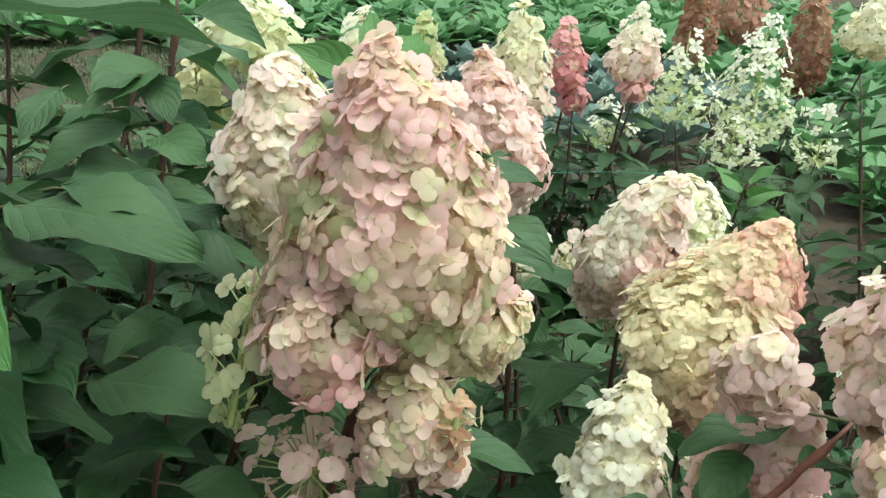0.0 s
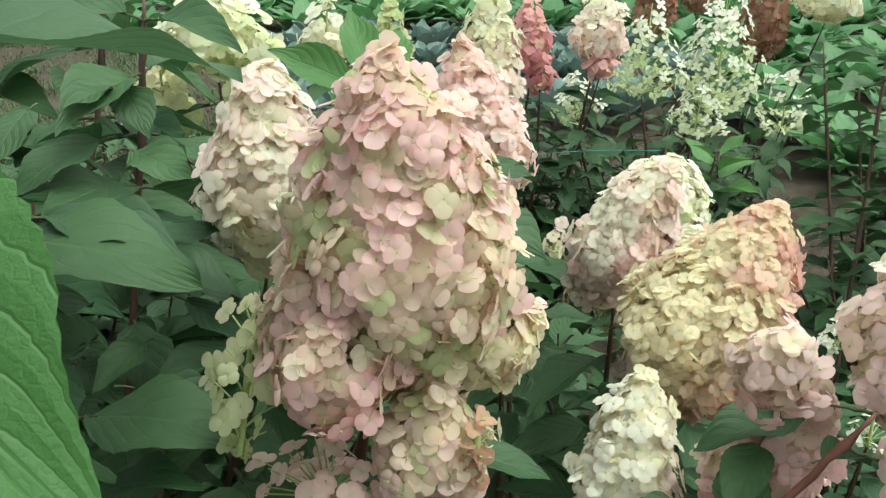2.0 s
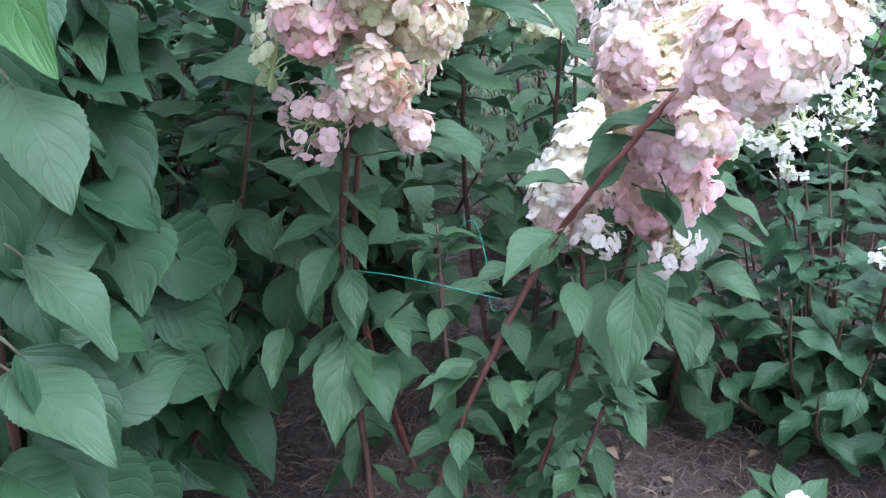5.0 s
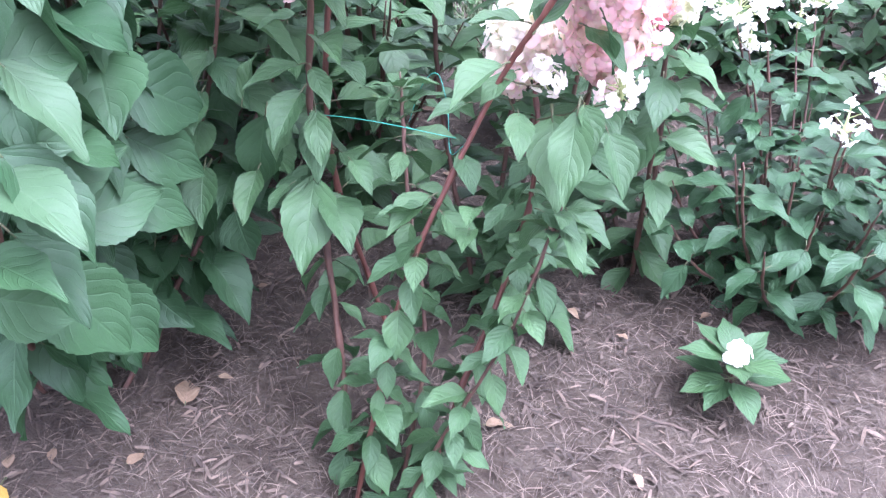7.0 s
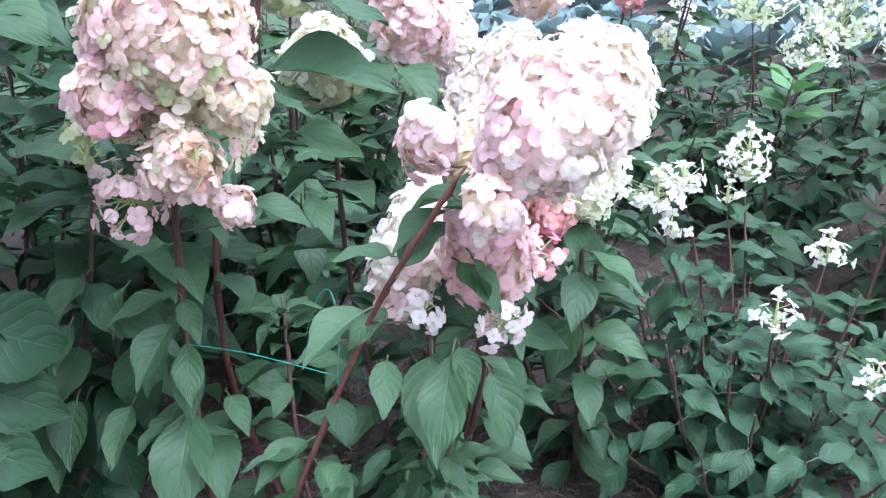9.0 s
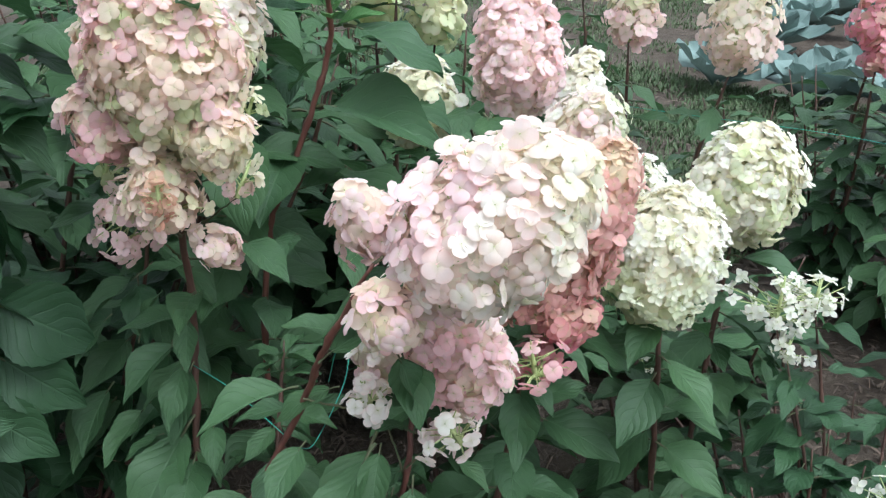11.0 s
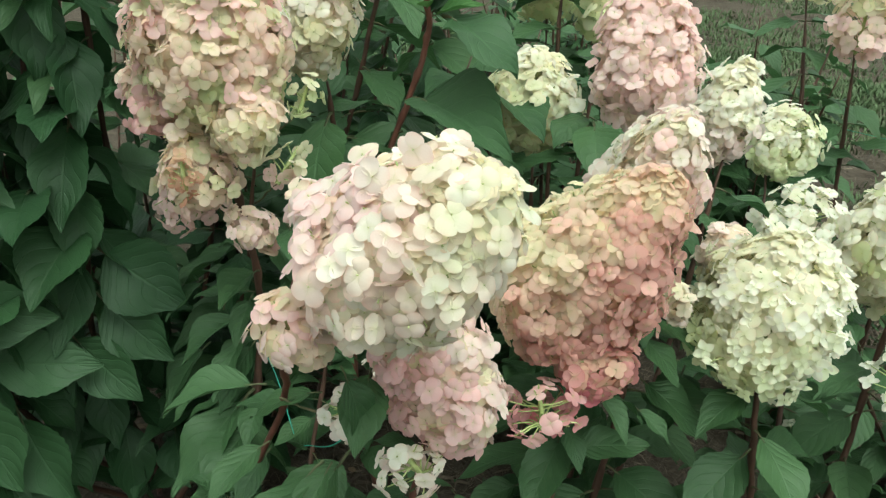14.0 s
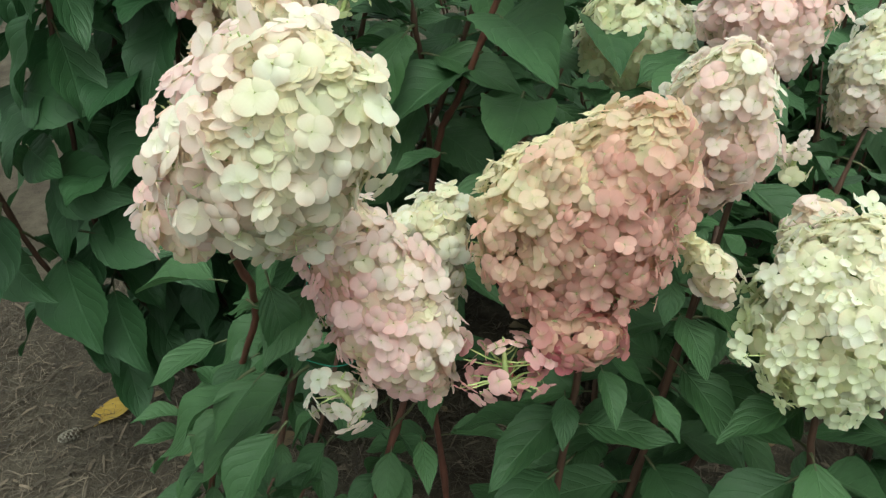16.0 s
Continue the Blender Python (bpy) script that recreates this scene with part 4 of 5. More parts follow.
BEHIND_LEAVES = [((0.29, 0.938, 0.648), (0.359, 0.945, 0.614)), ((0.284, 0.948, 0.581), (0.375, 0.98, 0.52)), ((-0.189, 0.882, 0.816), (-0.176, 0.755, 0.842)),
    ((-0.142, 0.853, 0.783), (-0.064, 0.711, 0.732)), ((-0.119, 0.816, 0.73), (-0.044, 0.925, 0.728)), ((-0.19, 0.903, 0.826), (-0.034, 0.951, 0.782)),
    ((0.028, 1.074, 0.831), (0.072, 0.98, 0.817)), ((-0.076, 0.789, 0.684), (-0.036, 0.712, 0.685)), ((0.261, 1.075, 0.533), (0.318, 0.984, 0.499)),
    ((-0.103, 0.995, 0.842), (0.075, 0.957, 0.831)), ((-0.088, 0.899, 0.758), (0.089, 0.82, 0.735)), ((-0.135, 1.012, 0.893), (-0.192, 0.957, 0.928)),
    ((-0.007, 0.828, 0.687), (0.055, 0.766, 0.645)), ((-0.046, 0.972, 0.766), (0.048, 0.946, 0.779)), ((0.072, 1.019, 0.797), (0.032, 0.934, 0.763)),
    ((0.077, 1.042, 0.838), (0.159, 0.979, 0.784))]
for i, (a, z) in enumerate(BEHIND_LEAVES):
    leaf_between(behind, LEAVES, a, z, 820 + i)

# the young red shoot
SHOOT = [(-0.06, 0.80, -0.05), (-0.15, 0.775, 0.35), (-0.143, 0.79, 0.65), (-0.12, 0.82, 0.75), (-0.09, 0.855, 0.87), (-0.072, 0.872, 0.96), (-0.056, 0.848, 1.035)]
stem(behind, SHOOT, 0.006, 0.004, BARK_RED)
leafy(behind, SHOOT, 90, LEAVES, (0.10, 0.135), 0.08, 0.2, 0.62, (-0.4, 0.2))
SHOOT_LEAVES = [
    ((-0.075, 0.880, 0.935), (-0.152, 0.860, 0.875)),
    ((-0.057, 0.885, 0.976), (0.118, 0.870, 0.940)),
    ((-0.093, 0.855, 0.860), (0.134, 0.840, 0.865)),
    ((-0.095, 0.840, 0.813), (-0.174, 0.820, 0.736)),
    ((-0.058, 0.885, 0.972), (0.036, 0.920, 0.954)),
    ((-0.105, 0.825, 0.765), (-0.206, 0.810, 0.759))]
for i, (a, z) in enumerate(SHOOT_LEAVES):
    leaf_between(behind, LEAVES, a, z, 990 + i, (0.25, -0.15, 1.0), 0.08)
for i, (a, z) in enumerate((((-0.054, 0.835, 1.040), (-0.073, 0.910, 1.112)), ((-0.058, 0.837, 1.043), (-0.143, 0.819, 1.089)), ((-0.050, 0.857, 1.041), (-0.021, 0.960, 1.085)), ((-0.058, 0.834, 1.035), (-0.076, 0.732, 1.048)))):
    leaf_between(behind, YOUNG_FLAT, a, z, 970 + i, (0.1, -0.7, 0.6), 0)
leafy(behind, SHOOT, 91, LEAVES_YOUNG, (0.05, 0.07), 0.02, 0.94, 1.0, (0.3, 0.9))

# the lime and cream heads to the side
limeshrub = shrub((0.40, 1.15, GROUND_Z), "hydrangea shrub with pale lime and cream flower heads")
SIDE = [
    [(0.40, 1.15, -0.05), (0.40, 1.08, 0.35), (0.39, 1.04, 0.62)],
    [(0.42, 1.18, -0.05), (0.41, 1.26, 0.35), (0.41, 1.29, 0.64)],
    [(0.38, 1.18, -0.05), (0.26, 1.34, 0.3), (0.19, 1.45, 0.58)],
    [(0.36, 1.20, -0.05), (0.15, 1.40, 0.35), (0.0, 1.56, 0.63)],
]
for i, path in enumerate(SIDE):
    stem(limeshrub, path, 0.006, 0.004)
    leafy(limeshrub, path, 100 + i, LEAVES, (0.09, 0.13), 0.05, 0.12, 1.0)
flower_head(limeshrub, (0.358, 1.070, 0.572), (0.390, 1.078, 0.778), 0.087, (LIME, WHITE), 41, 0.0265, 0.66, 0.45, 0.42, 0.2, meshes=FLORETS_POINTED, toward=(0.3, 0.4, 0.8), pull=0.6, bias=0.25, wild=0.5, open_=0.18, label="pale lime flower head")
flower_head(limeshrub, (0.288, 1.120, 0.675), (0.278, 1.075, 0.742), 0.040, (CREAM, BLUSH), 46, 0.0225, 0.75, 0.55, 0.4, 0.15)
flower_head(limeshrub, (0.388, 1.295, 0.634), (0.434, 1.293, 0.825), 0.086, (CREAM, WHITE), 42, 0.0245, 0.66, 0.5, 0.4, 0.14, bias=0.15, rare=LIME, rare_share=0.3)
flower_head(limeshrub, (0.168, 1.43, 0.575), (0.162, 1.434, 0.688), 0.068, (WHITE, WHITE), 43, 0.0243, 0.85, 0.5, 0.4, 0.2, open_=0.15, joined=True)
flower_head(limeshrub, (0.005, 1.577, 0.627), (0.013, 1.578, 0.759), 0.066, (LIME, WHITE), 44, 0.0243, 0.7, 0.5, 0.4, 0.2, joined=True)


def mound(at, spread, high, seed, count, meshes, size, label, heads=()):
    """A low bushy shrub: many thin stems from one root, leaves in pairs, small lacy heads on some."""
    rnd = random.Random(seed)
    ob = shrub((*at, GROUND_Z), label)
    for i in range(count):
        a, r = i * 2.399, spread * math.sqrt((i + 0.5) / count)
        top = Vector((at[0] + r * math.cos(a), at[1] + r * math.sin(a), GROUND_Z + high * rnd.uniform(0.7, 1.0) * (1 - 0.35 * (r / spread) ** 2)))
        foot = Vector((at[0] + 0.25 * r * math.cos(a), at[1] + 0.25 * r * math.sin(a), GROUND_Z - 0.01))
        mid = foot.lerp(top, 0.5) + Vector((0.12 * r * math.cos(a), 0.12 * r * math.sin(a), 0))
        stem(ob, [foot, mid, top], 0.004, 0.0025)
        leafy(ob, [foot, mid, top], seed * 31 + i, meshes, size, size[1] * 0.68, 0.12, 1.0, (-0.2, 0.2))
    for base, tall, radius, tones in heads:
        base = Vector(base)
        foot = Vector((at[0] + 0.3 * (base.x - at[0]), at[1] + 0.3 * (base.y - at[1]), GROUND_Z - 0.01))
        path = [foot, foot.lerp(base, 0.5) + Vector((0.01, 0.01, 0.03)), base]
        stem(ob, path, 0.0035, 0.0025)
        leafy(ob, path, seed * 57 + len(ob.children), meshes, size, size[1] * 0.6, 0.3, 0.97)
        seed += 1
        flower_head(ob, base, base + Vector((0, 0, tall)), radius, tones, seed * 7, 0.025, 0.9, 0.8, 0.35, 0.35, meshes=FLORETS_POINTED, open_=0.38, joined=True, wild=0.6)
    return ob


LACE = (WHITE, (0.78, 0.78, 0.66))
mound((0.74, 1.20), 0.36, 0.50, 7, 36, LEAVES_DARK, (0.07, 0.10), "low bushy green hydrangea with small lacy white flowers", [
    ((0.515, 1.22, 0.545), 0.085, 0.06, LACE), ((0.56, 1.25, 0.575), 0.05, 0.045, LACE), ((0.545, 1.20, 0.50), 0.035, 0.03, LACE), ((0.70, 1.55, 0.49), 0.13, 0.055, LACE), ((0.665, 1.50, 0.45), 0.06, 0.03, LACE),
    ((0.73, 1.08, 0.39), 0.07, 0.032, LACE), ((0.875, 1.45, 0.35), 0.08, 0.04, LACE), ((0.89, 1.02, 0.33), 0.06, 0.032, LACE), ((0.242, 1.421, 0.232), 0.04, 0.022, LACE)])


def seedling():
    ob = thing("hydrangea_seedling", (0.61, 0.80, GROUND_Z), "small hydrangea seedling with a leaf rosette and one white flower cluster", "seedling")
    stem(ob, [(0.61, 0.80, GROUND_Z - 0.01), (0.608, 0.798, 0.02), (0.605, 0.79, 0.07)], 0.004, 0.003)
    rnd = random.Random(21)
    for i in range(13):
        a = i * 2.4
        low = i > 6
        add_leaf(ob, LEAVES_ROUND, (0.607, 0.794, 0.02 if low else 0.055), (math.cos(a), math.sin(a), 0.0 if low else 0.45), rnd.uniform(0.09, 0.12) if low else rnd.uniform(0.075, 0.10), rnd)
    flower_head(ob, (0.605, 0.79, 0.07), (0.605, 0.788, 0.105), 0.022, (WHITE, WHITE), 61, 0.022, 0.9, 0.5, 0.4, 0.2)
    return ob


seedling()

# ---- the far row ----


def far_shrub(at, high, seed, heads, label, narrow=False, leaves=14):
    """A flowering shrub of the next row. heads: offsets, heights, radii, tones."""
    rnd = random.Random(seed)
    ob = shrub((*at, GROUND_Z), label, "hydrangeas of the next row")
    foliage = Joined()
    for i, (dx, dy, z0, tall, radius, tones) in enumerate(heads):
        foot = Vector((at[0] + 0.2 * dx, at[1] + 0.2 * dy, GROUND_Z - 0.01))
        top = Vector((at[0] + dx, at[1] + dy, z0))
        path = [foot, foot.lerp(top, 0.55) + Vector((rnd.uniform(-0.03, 0.03), rnd.uniform(-0.03, 0.03), 0)), top]
        stem(ob, path, 0.006, 0.004)
        leafy(foliage, path, seed * 13 + i, LEAVES_FAR, (0.09, 0.13), 0.055, 0.1, 0.97)
        if radius:
            flower_head(ob, top, top + Vector((rnd.uniform(-0.02, 0.02), 0, tall)), radius, tones, seed * 17 + i, 0.046 if narrow else 0.036, 0.95 if narrow else 0.8, 0.95 if narrow else 0.72, 0.25, 0.14, meshes=FLORETS_NARROW if narrow else FLORETS_FAR, open_=0.30 if narrow else 0.05, joined=True, bias=0.2 if narrow else 0.0)
    for i in range(leaves):
        a, r = rnd.uniform(0, 6.28), rnd.uniform(0.1, 0.3)
        foot = Vector((*at, GROUND_Z))
        top = foot + Vector((r * math.cos(a), r * math.sin(a), high * rnd.uniform(0.5, 0.9)))
        path = [foot, foot.lerp(top, 0.5), top]
        stem(ob, path, 0.005, 0.003)
        leafy(foliage, path, seed * 19 + i, LEAVES_FAR, (0.09, 0.13), 0.06, 0.2, 1.0)
    me = foliage.mesh("foliage", [LEAF, PETIOLE])
    me.transform(Matrix.Translation((-at[0], -at[1], -GROUND_Z)))
    tagged(child("foliage", me, ob, ORIGIN[ob.name]), kind="stuff")
    return ob


GREENWHITE = ((0.56, 0.64, 0.34), WHITE)
far_shrub((0.35, 2.6), 0.75, 51, [(0.03, -0.15, 0.75, 0.222, 0.062, ((0.70, 0.31, 0.35), (0.80, 0.47, 0.50))), (0.05, -0.19, 0.70, 0.09, 0.045, ((0.66, 0.27, 0.31), (0.76, 0.42, 0.45))), (0.218, -0.15, 0.775, 0.222, 0.082, (PINK, WHITE)), (0.225, -0.2, 0.74, 0.07, 0.04, (PINK, (0.80, 0.42, 0.44)))], "hydrangea shrub with rose and pink flower heads", leaves=6)
far_shrub((0.80, 2.65), 0.6, 52, [(-0.02, 0, 0.62, 0.32, 0.12, GREENWHITE), (-0.25, -0.05, 0.55, 0.16, 0.08, GREENWHITE), (0.15, -0.05, 0.5, 0.16, 0.10, GREENWHITE)], "hydrangea shrub with airy green-white panicles", True, 6)
far_shrub((1.15, 2.75), 0.6, 53, [(-0.08, 0, 0.55, 0.42, 0.15, GREENWHITE), (0.12, -0.1, 0.5, 0.2, 0.1, GREENWHITE)], "hydrangea shrub with airy green-white panicles", True, 6)
far_shrub((1.35, 3.3), 0.7, 54, [(-0.35, 0, 0.72, 0.32, 0.08, (BROWN, RUST)), (-0.15, 0.1, 0.8, 0.34, 0.09, (BROWN, TAWNY)), (0.1, 0, 0.62, 0.42, 0.09, (RUST, BROWN)), (0.3, -0.1, 0.78, 0.24, 0.11, (CREAM, WHITE))], "hydrangea shrub with rusty brown fading panicles", leaves=5)
sprig = far_shrub((0.86, 2.17), 0.35, 55, [(0, 0, 0.56, 0, 0, LACE)], "leafy hydrangea shoot without flowers", leaves=3)
for i in range(14):
    a = 0.4 + (i // 2) * 1.57 + (i % 2) * 3.14
    add_leaf(sprig, LEAVES_YOUNG if i > 5 else LEAVES, (0.862, 2.17, 0.34 + 0.034 * (i // 2)), (math.cos(a), math.sin(a), 0.15 + 0.05 * i), 0.19 - 0.006 * i, random.Random(i))
tallshrub = shrub((1.23, 1.86, GROUND_Z), "tall upright leafy hydrangea shoots beside bare soil", "hydrangeas of the next row")
TALL = [
    [(1.210, 1.963, -0.050), (1.214, 2.165, 0.393), (1.198, 2.336, 0.835)],
    [(0.992, 1.599, -0.050), (1.104, 1.825, 0.470), (1.197, 2.021, 0.989)],
    [(1.342, 2.061, -0.050), (1.357, 2.241, 0.342), (1.352, 2.390, 0.734)],
    [(1.102, 1.482, -0.050), (1.172, 1.688, 0.415), (1.222, 1.864, 0.881)],
    [(1.487, 2.213, -0.050), (1.523, 2.357, 0.261), (1.540, 2.470, 0.572)],
]
for i, path in enumerate(TALL):
    stem(tallshrub, path, 0.0065, 0.004)
    leafy(tallshrub, path, 160 + i, LEAVES, (0.12, 0.16), 0.075, 0.15, 1.0, (-0.1, 0.35))
far_shrub((1.45, 2.3), 0.75, 56, [(0.0, 0, 0.7, 0, 0, LACE), (0.2, 0.1, 0.72, 0, 0, LACE)], "leafy hydrangea shrub beside bare soil", leaves=5)
far_shrub((1.6, 1.7), 0.7, 57, [(-0.1, 0, 0.62, 0, 0, LACE), (0.2, 0.1, 0.62, 0, 0, LACE)], "leafy hydrangea shrub beside bare soil", leaves=5)
far_shrub((-0.28, 1.3), 0.8, 58, [(-0.02, 0.0, 0.985, 0.125, 0.085, (LIME, WHITE)), (-0.12, 0.05, 0.872, 0.11, 0.052, (SAGE, CREAM)), (0.031, 0.06, 0.856, 0.15, 0.06, (LIME, CREAM))], "hydrangea shrub with large lime-white flower heads", leaves=6)
far_shrub((0.05, 1.85), 0.42, 59, [(-0.10, 0.0, 0.80, 0.22, 0.058, (PINK, SAGE)), (0.13, 0.06, 0.765, 0.28, 0.080, ((0.84, 0.68, 0.62), (0.84, 0.83, 0.66))), (-0.23, 0.0, 0.90, 0.125, 0.054, (CREAM, WHITE))], "hydrangea shrub with cream and pink flower heads", leaves=6)


far_shrub((-0.42, 1.72), 0.75, 60, [(0.0, 0, 0.80, 0, 0, LACE), (-0.22, 0.1, 0.80, 0, 0, LACE)], "tall leafy green hydrangea shrub without flowers", leaves=8)
LEAFY = "dense leafy green hydrangea shrub of the next row"
for i, (x, y) in enumerate(((-0.72, 1.95), (-0.40, 2.05), (-0.98, 1.55))):
    far_shrub((x, y), 0.98, 110 + i, [], LEAFY, leaves=15)
for i, (x, y, high, n) in enumerate([(0.05, 2.75, 0.62, 9), (0.55, 2.45, 0.5, 9), (0.95, 2.45, 0.5, 9), (0.65, 3.0, 0.65, 8), (1.0, 3.2, 0.65, 8), (2.1, 2.8, 0.8, 9), (1.85, 2.1, 0.75, 9), (2.0, 1.5, 0.7, 9), (-0.58, 1.45, 0.88, 12), (-0.8, 2.3, 0.3, 6), (-1.25, 2.6, 0.4, 8), (-1.6, 2.4, 1.1, 14), (-2.0, 1.7, 1.1, 14), (-1.3, 1.8, 1.1, 16), (-0.95, 1.9, 1.0, 16), (-1.5, 1.3, 1.1, 14), (-1.2, 0.6, 0.95, 12), (0.3, 3.1, 0.6, 8), (0.35, 1.75, 0.5, 9), (-0.75, 1.35, 0.9, 12), (-1.0, 0.9, 1.0, 12), (1.15, 1.75, 0.45, 7)]):
    far_shrub((x, y), high, 120 + i, [], LEAFY, leaves=n)

# ---- the vegetable plot ----
CAB_LEAF = [leaf_mesh("cabbage_leaf", CABBAGE, 6, 4, 0.9, 0.25, -0.25, 0.08, 0, 0.0, 3.0, 500 + i) for i in range(3)]


def cabbage(at, size, seed):
    rnd = random.Random(seed)
    ob = thing("cabbage", (*at, GROUND_Z), "blue-green cabbage with spreading leaves", "cabbage", "cabbages in the plot")
    for i in range(13):
        a = i * 2.4
        rise = 0.15 + 0.1 * i
        y = Vector((math.cos(a), math.sin(a), rise))
        add_leaf(ob, CAB_LEAF, Vector((*at, GROUND_Z + 0.05)), y, size * (1.0 - 0.045 * i), rnd, name="leaf")
    return ob


for i in range(26):
    cabbage((-0.75 + 0.52 * (i % 6) + 0.1 * math.sin(i * 3), 4.7 + 0.75 * (i // 6) + 0.1 * math.cos(i * 5)), 0.33 + 0.05 * math.sin(i * 7), 600 + i)


def leafy_vegetable():
    """A clump of broad upright leaves, as one mesh."""
    rnd = random.Random(77)
    j = Joined()
    for i in range(26):
        a = i * 2.4
        add_leaf(j, LEAVES_FAR, (0.04 * math.cos(a), 0.04 * math.sin(a), 0.0), (math.cos(a), math.sin(a), rnd.uniform(0.4, 2.0)), rnd.uniform(0.3, 0.5), rnd)
    ob = new("leafy_vegetable", j.mesh("leafy_vegetable", [VEGETABLE, PETIOLE]))
    return tagged(ob, "clump of broad green vegetable leaves in the plot", "vegetable", "vegetables in the plot")


first = leafy_vegetable()
first.matrix_basis = pose(0.2, 9.0, GROUND_Z)
veg = random.Random(8)
for i in range(150):
    x, y = -6.0 + 0.75 * (i % 20) + veg.uniform(-0.2, 0.2), 8.4 + 0.8 * (i // 20) + veg.uniform(-0.2, 0.2)
    copy_thing(first, pose(x, y, GROUND_Z, 0, 0, veg.uniform(0, 360)))
for i in range(40):
    x, y = 2.3 + 0.7 * (i % 8) + veg.uniform(-0.2, 0.2), 3.6 + 0.85 * (i // 8) + veg.uniform(-0.2, 0.2)
    copy_thing(first, pose(x, y, GROUND_Z, 0, 0, veg.uniform(0, 360)))


def grass_patch(x0, x1, y0, y1, count, seed):
    rnd = random.Random(seed)
    verts, faces, uvs = [], [], []
    for _ in range(count):
        x, y = rnd.uniform(x0, x1), rnd.uniform(y0, y1)
        if noise.noise(Vector((x * 1.6, y * 1.6, 9))) < rnd.uniform(-0.35, 0.2):
            continue
        a, h = rnd.uniform(0, 6.28), rnd.uniform(0.015, 0.038)
        c, s, z, n = math.cos(a), math.sin(a), ground_height(x, y), len(verts)
        for k, wdt, lean in ((0, 0.004, 0), (0.55, 0.003, 0.2), (1.0, 0.0004, 0.6)):
            for q in (-1, 1):
                verts.append(Vector((x + c * lean * h - s * q * wdt, y + s * lean * h + c * q * wdt, z + k * h)))
                uvs.append((0, k))
        faces += [(n, n + 1, n + 3, n + 2), (n + 2, n + 3, n + 5, n + 4)]
    return tagged(new("grass", link_mesh("grass", verts, faces, uvs, [GRASS])), "short patchy green grass on the trodden path", "grass", kind="stuff")


grass_patch(-4.2, 0.1, 2.1, 5.0, 110000, 3)
grass_patch(-8.0, -1.0, 5.0, 8.5, 60000, 13)

# ---- fallen leaves and wood on the soil ----
DEAD = leaf_set("dead_leaf", LEAF_DEAD, 3, 130, petiole=0.05)


def fallen_leaf(x, y, size, seed, meshes, label):
    rnd = random.Random(seed)
    m = leaf_pose((x, y, ground_height(x, y) + 0.012), (math.cos(seed), math.sin(seed), 0.05), size, rnd, (0, 0, 1), 0.3)
    ob = new("fallen_leaf", rnd.choice(meshes))
    ob.matrix_basis = m
    return tagged(ob, label, "fallen leaf", "fallen leaves")


spots = random.Random(4)
fallen_leaf(-0.352, 0.481, 0.085, 2, DEAD, "curled brown dead leaf on the soil")
fallen_leaf(-0.555, 0.255, 0.125, 5, LEAVES_YELLOW, "yellowed fallen leaf on the soil")
for i in range(46):
    fallen_leaf(spots.uniform(-0.9, 1.3), spots.uniform(0.15, 1.9), spots.uniform(0.025, 0.06), 20 + i, DEAD, "small dry brown leaf on the soil")


def wood_piece(x, y, length, radius, angle, seed):
    rnd = random.Random(seed)
    verts, faces, uvs = [], [], []
    z = ground_height(x, y) + radius * 0.8
    pts = [(x + math.cos(angle) * length * k / 5 + rnd.uniform(-1, 1) * radius, y + math.sin(angle) * length * k / 5 + rnd.uniform(-1, 1) * radius, z + rnd.uniform(0, 0.004)) for k in range(6)]
    tube(verts, faces, uvs, pts, [radius * rnd.uniform(0.7, 1.2) for _ in pts], 6)
    return tagged(new("twig", link_mesh("twig", verts, faces, uvs, [CHIP])), "dry brown twig lying on the mulch", "twig", "twigs on the soil")


for i in range(24):
    wood_piece(spots.uniform(-0.8, 1.2), spots.uniform(0.2, 1.7), spots.uniform(0.05, 0.16), spots.uniform(0.0015, 0.004), spots.uniform(0, 6.28), i)

# ---- the twine ----


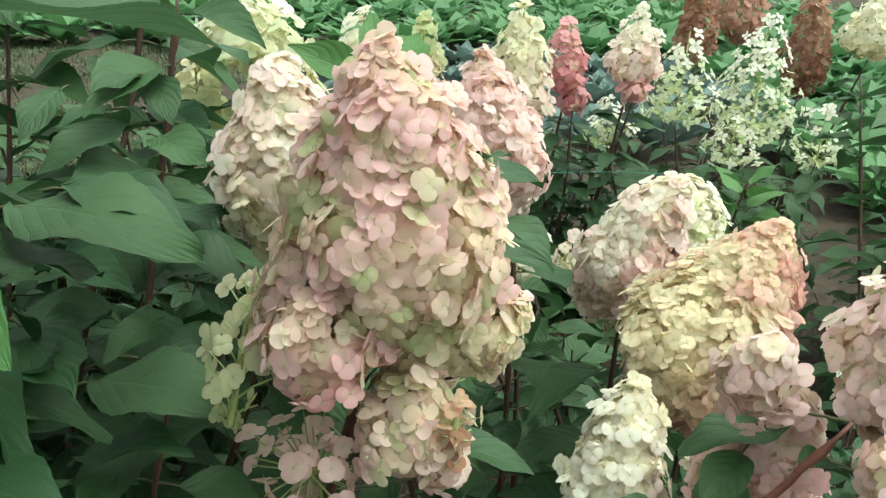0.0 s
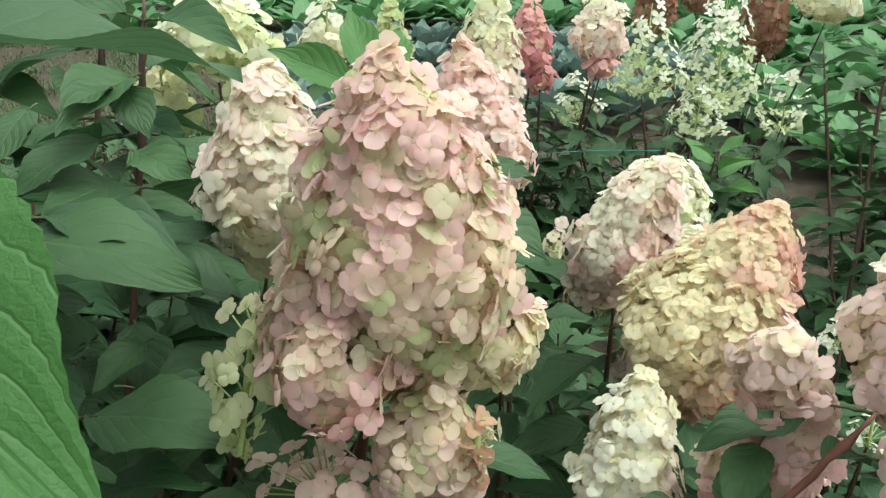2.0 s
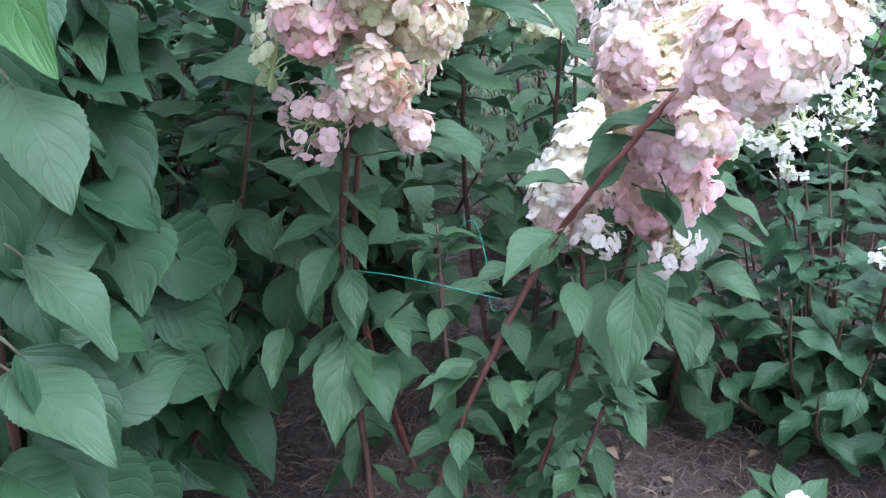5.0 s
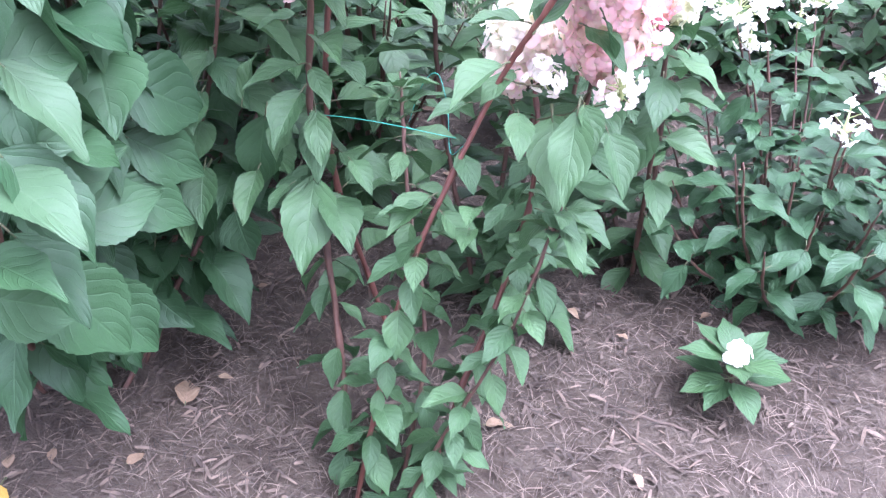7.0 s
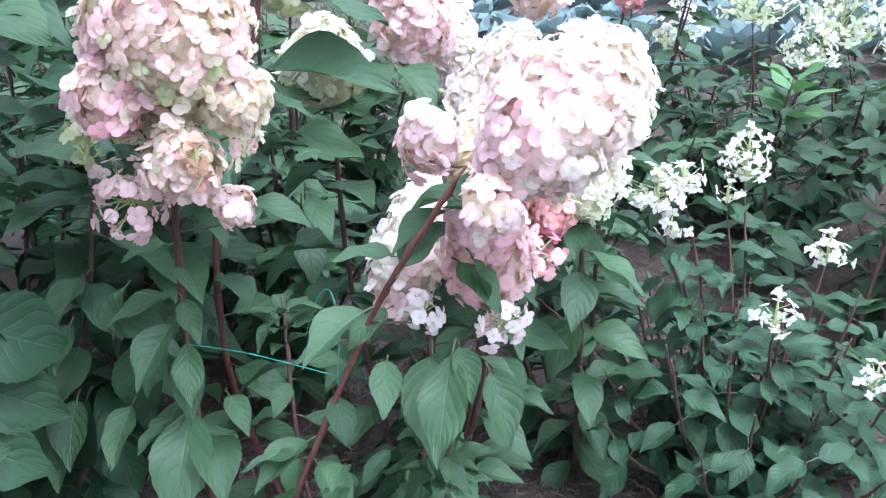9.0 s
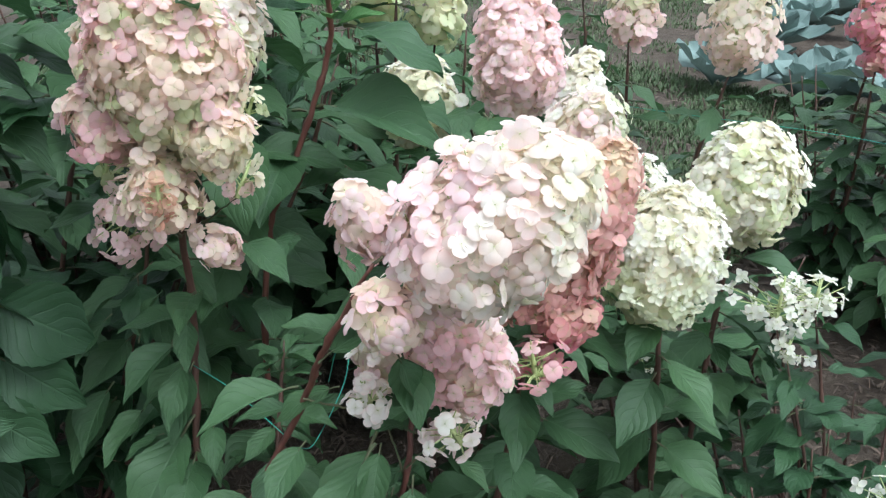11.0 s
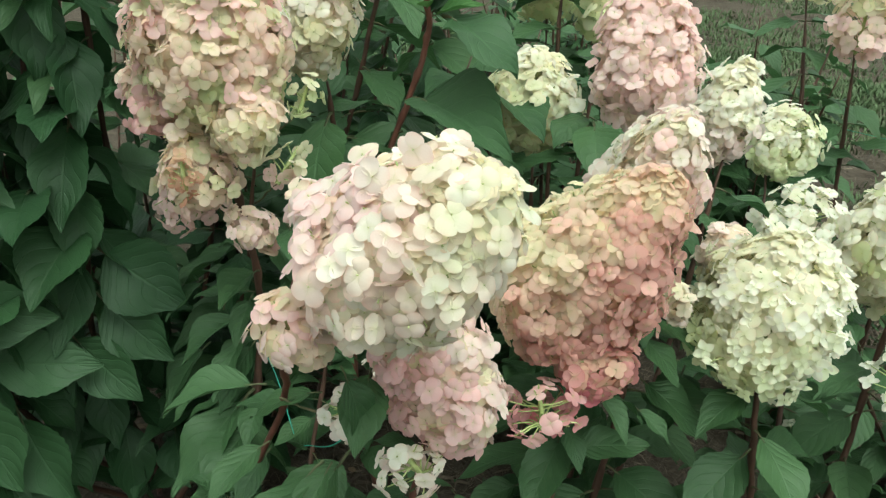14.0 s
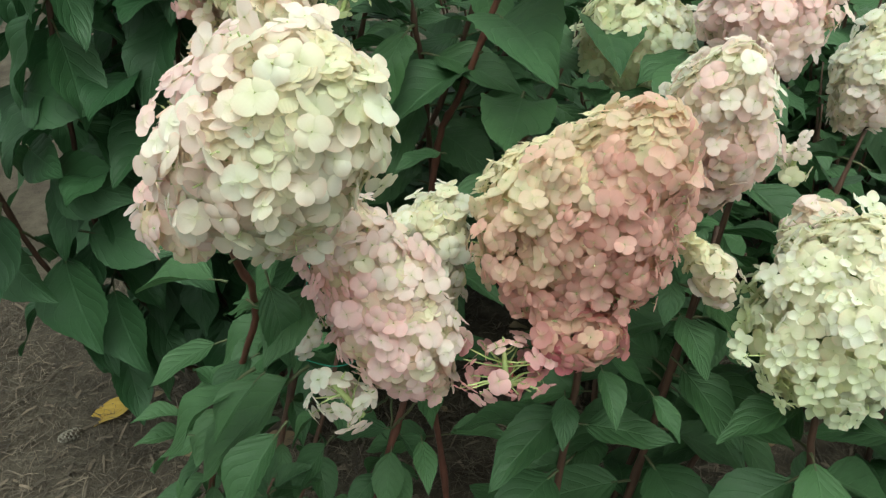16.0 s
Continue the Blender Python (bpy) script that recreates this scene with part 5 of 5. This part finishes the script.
def twine(points, label):
    path = spline(points, 8)
    verts, faces, uvs = [], [], []
    tube(verts, faces, uvs, path, [0.00075] * len(path), 5)
    return tagged(new("twine", link_mesh("twine", verts, faces, uvs, [TWINE])), label, "twine")


twine([(-0.104, 0.600, 0.543), (0.0, 0.585, 0.552), (0.136, 0.552, 0.560)], "thin green plastic twine tied between two stems")
twine([(0.0, 0.76, 0.47), (0.025, 0.755, 0.54), (0.052, 0.75, 0.565), (0.08, 0.71, 0.53), (0.11, 0.62, 0.50), (0.145, 0.56, 0.545)], "loose loop of thin green twine")
twine([(-0.05, 1.88, 0.64), (0.116, 1.9, 0.642), (0.413, 1.9, 0.658), (0.62, 1.92, 0.65)], "thin green twine stretched along the next row")


# ---- a fallen cone ----


def pine_cone(x, y):
    ob = thing("pine_cone", (x, y, ground_height(x, y)), "small weathered grey-brown pine cone on the mulch", "pine cone")
    lie = Matrix.Translation((x, y, ground_height(x, y) + 0.016)) @ Matrix.Rotation(0.7, 4, "Z") @ Matrix.Rotation(1.35, 4, "X")
    verts, faces, uvs = [], [], []
    tube(verts, faces, uvs, [(0, 0, -0.024), (0, 0, -0.01), (0, 0, 0.01), (0, 0, 0.025)], [0.004, 0.009, 0.008, 0.002], 8)
    child("core", link_mesh("core", verts, faces, uvs, [CHIP]), ob, lie)
    scale = link_mesh("scale", [Vector(v) for v in ((-0.003, 0, 0), (0.003, 0, 0), (0.005, 0.009, 0.003), (0, 0.012, 0.005), (-0.005, 0.009, 0.003), (0, 0.008, 0.0055))], [(0, 1, 5), (1, 2, 5), (2, 3, 5), (3, 4, 5), (4, 0, 5), (4, 3, 2, 1, 0)], [(0, 0)] * 6, [CONE])
    for i in range(44):
        h = i / 44
        size = math.sin(math.pi * (0.12 + 0.8 * h)) * 0.9 + 0.25
        child("scale", scale, ob, lie @ Matrix.Rotation(i * 2.4, 4, "Z") @ Matrix.Translation((0, 0.004, -0.022 + 0.044 * h)) @ Matrix.Rotation(0.35 + 0.6 * h, 4, "X") @ Matrix.Scale(size, 4))
    return ob


pine_cone(-0.478, 0.118)
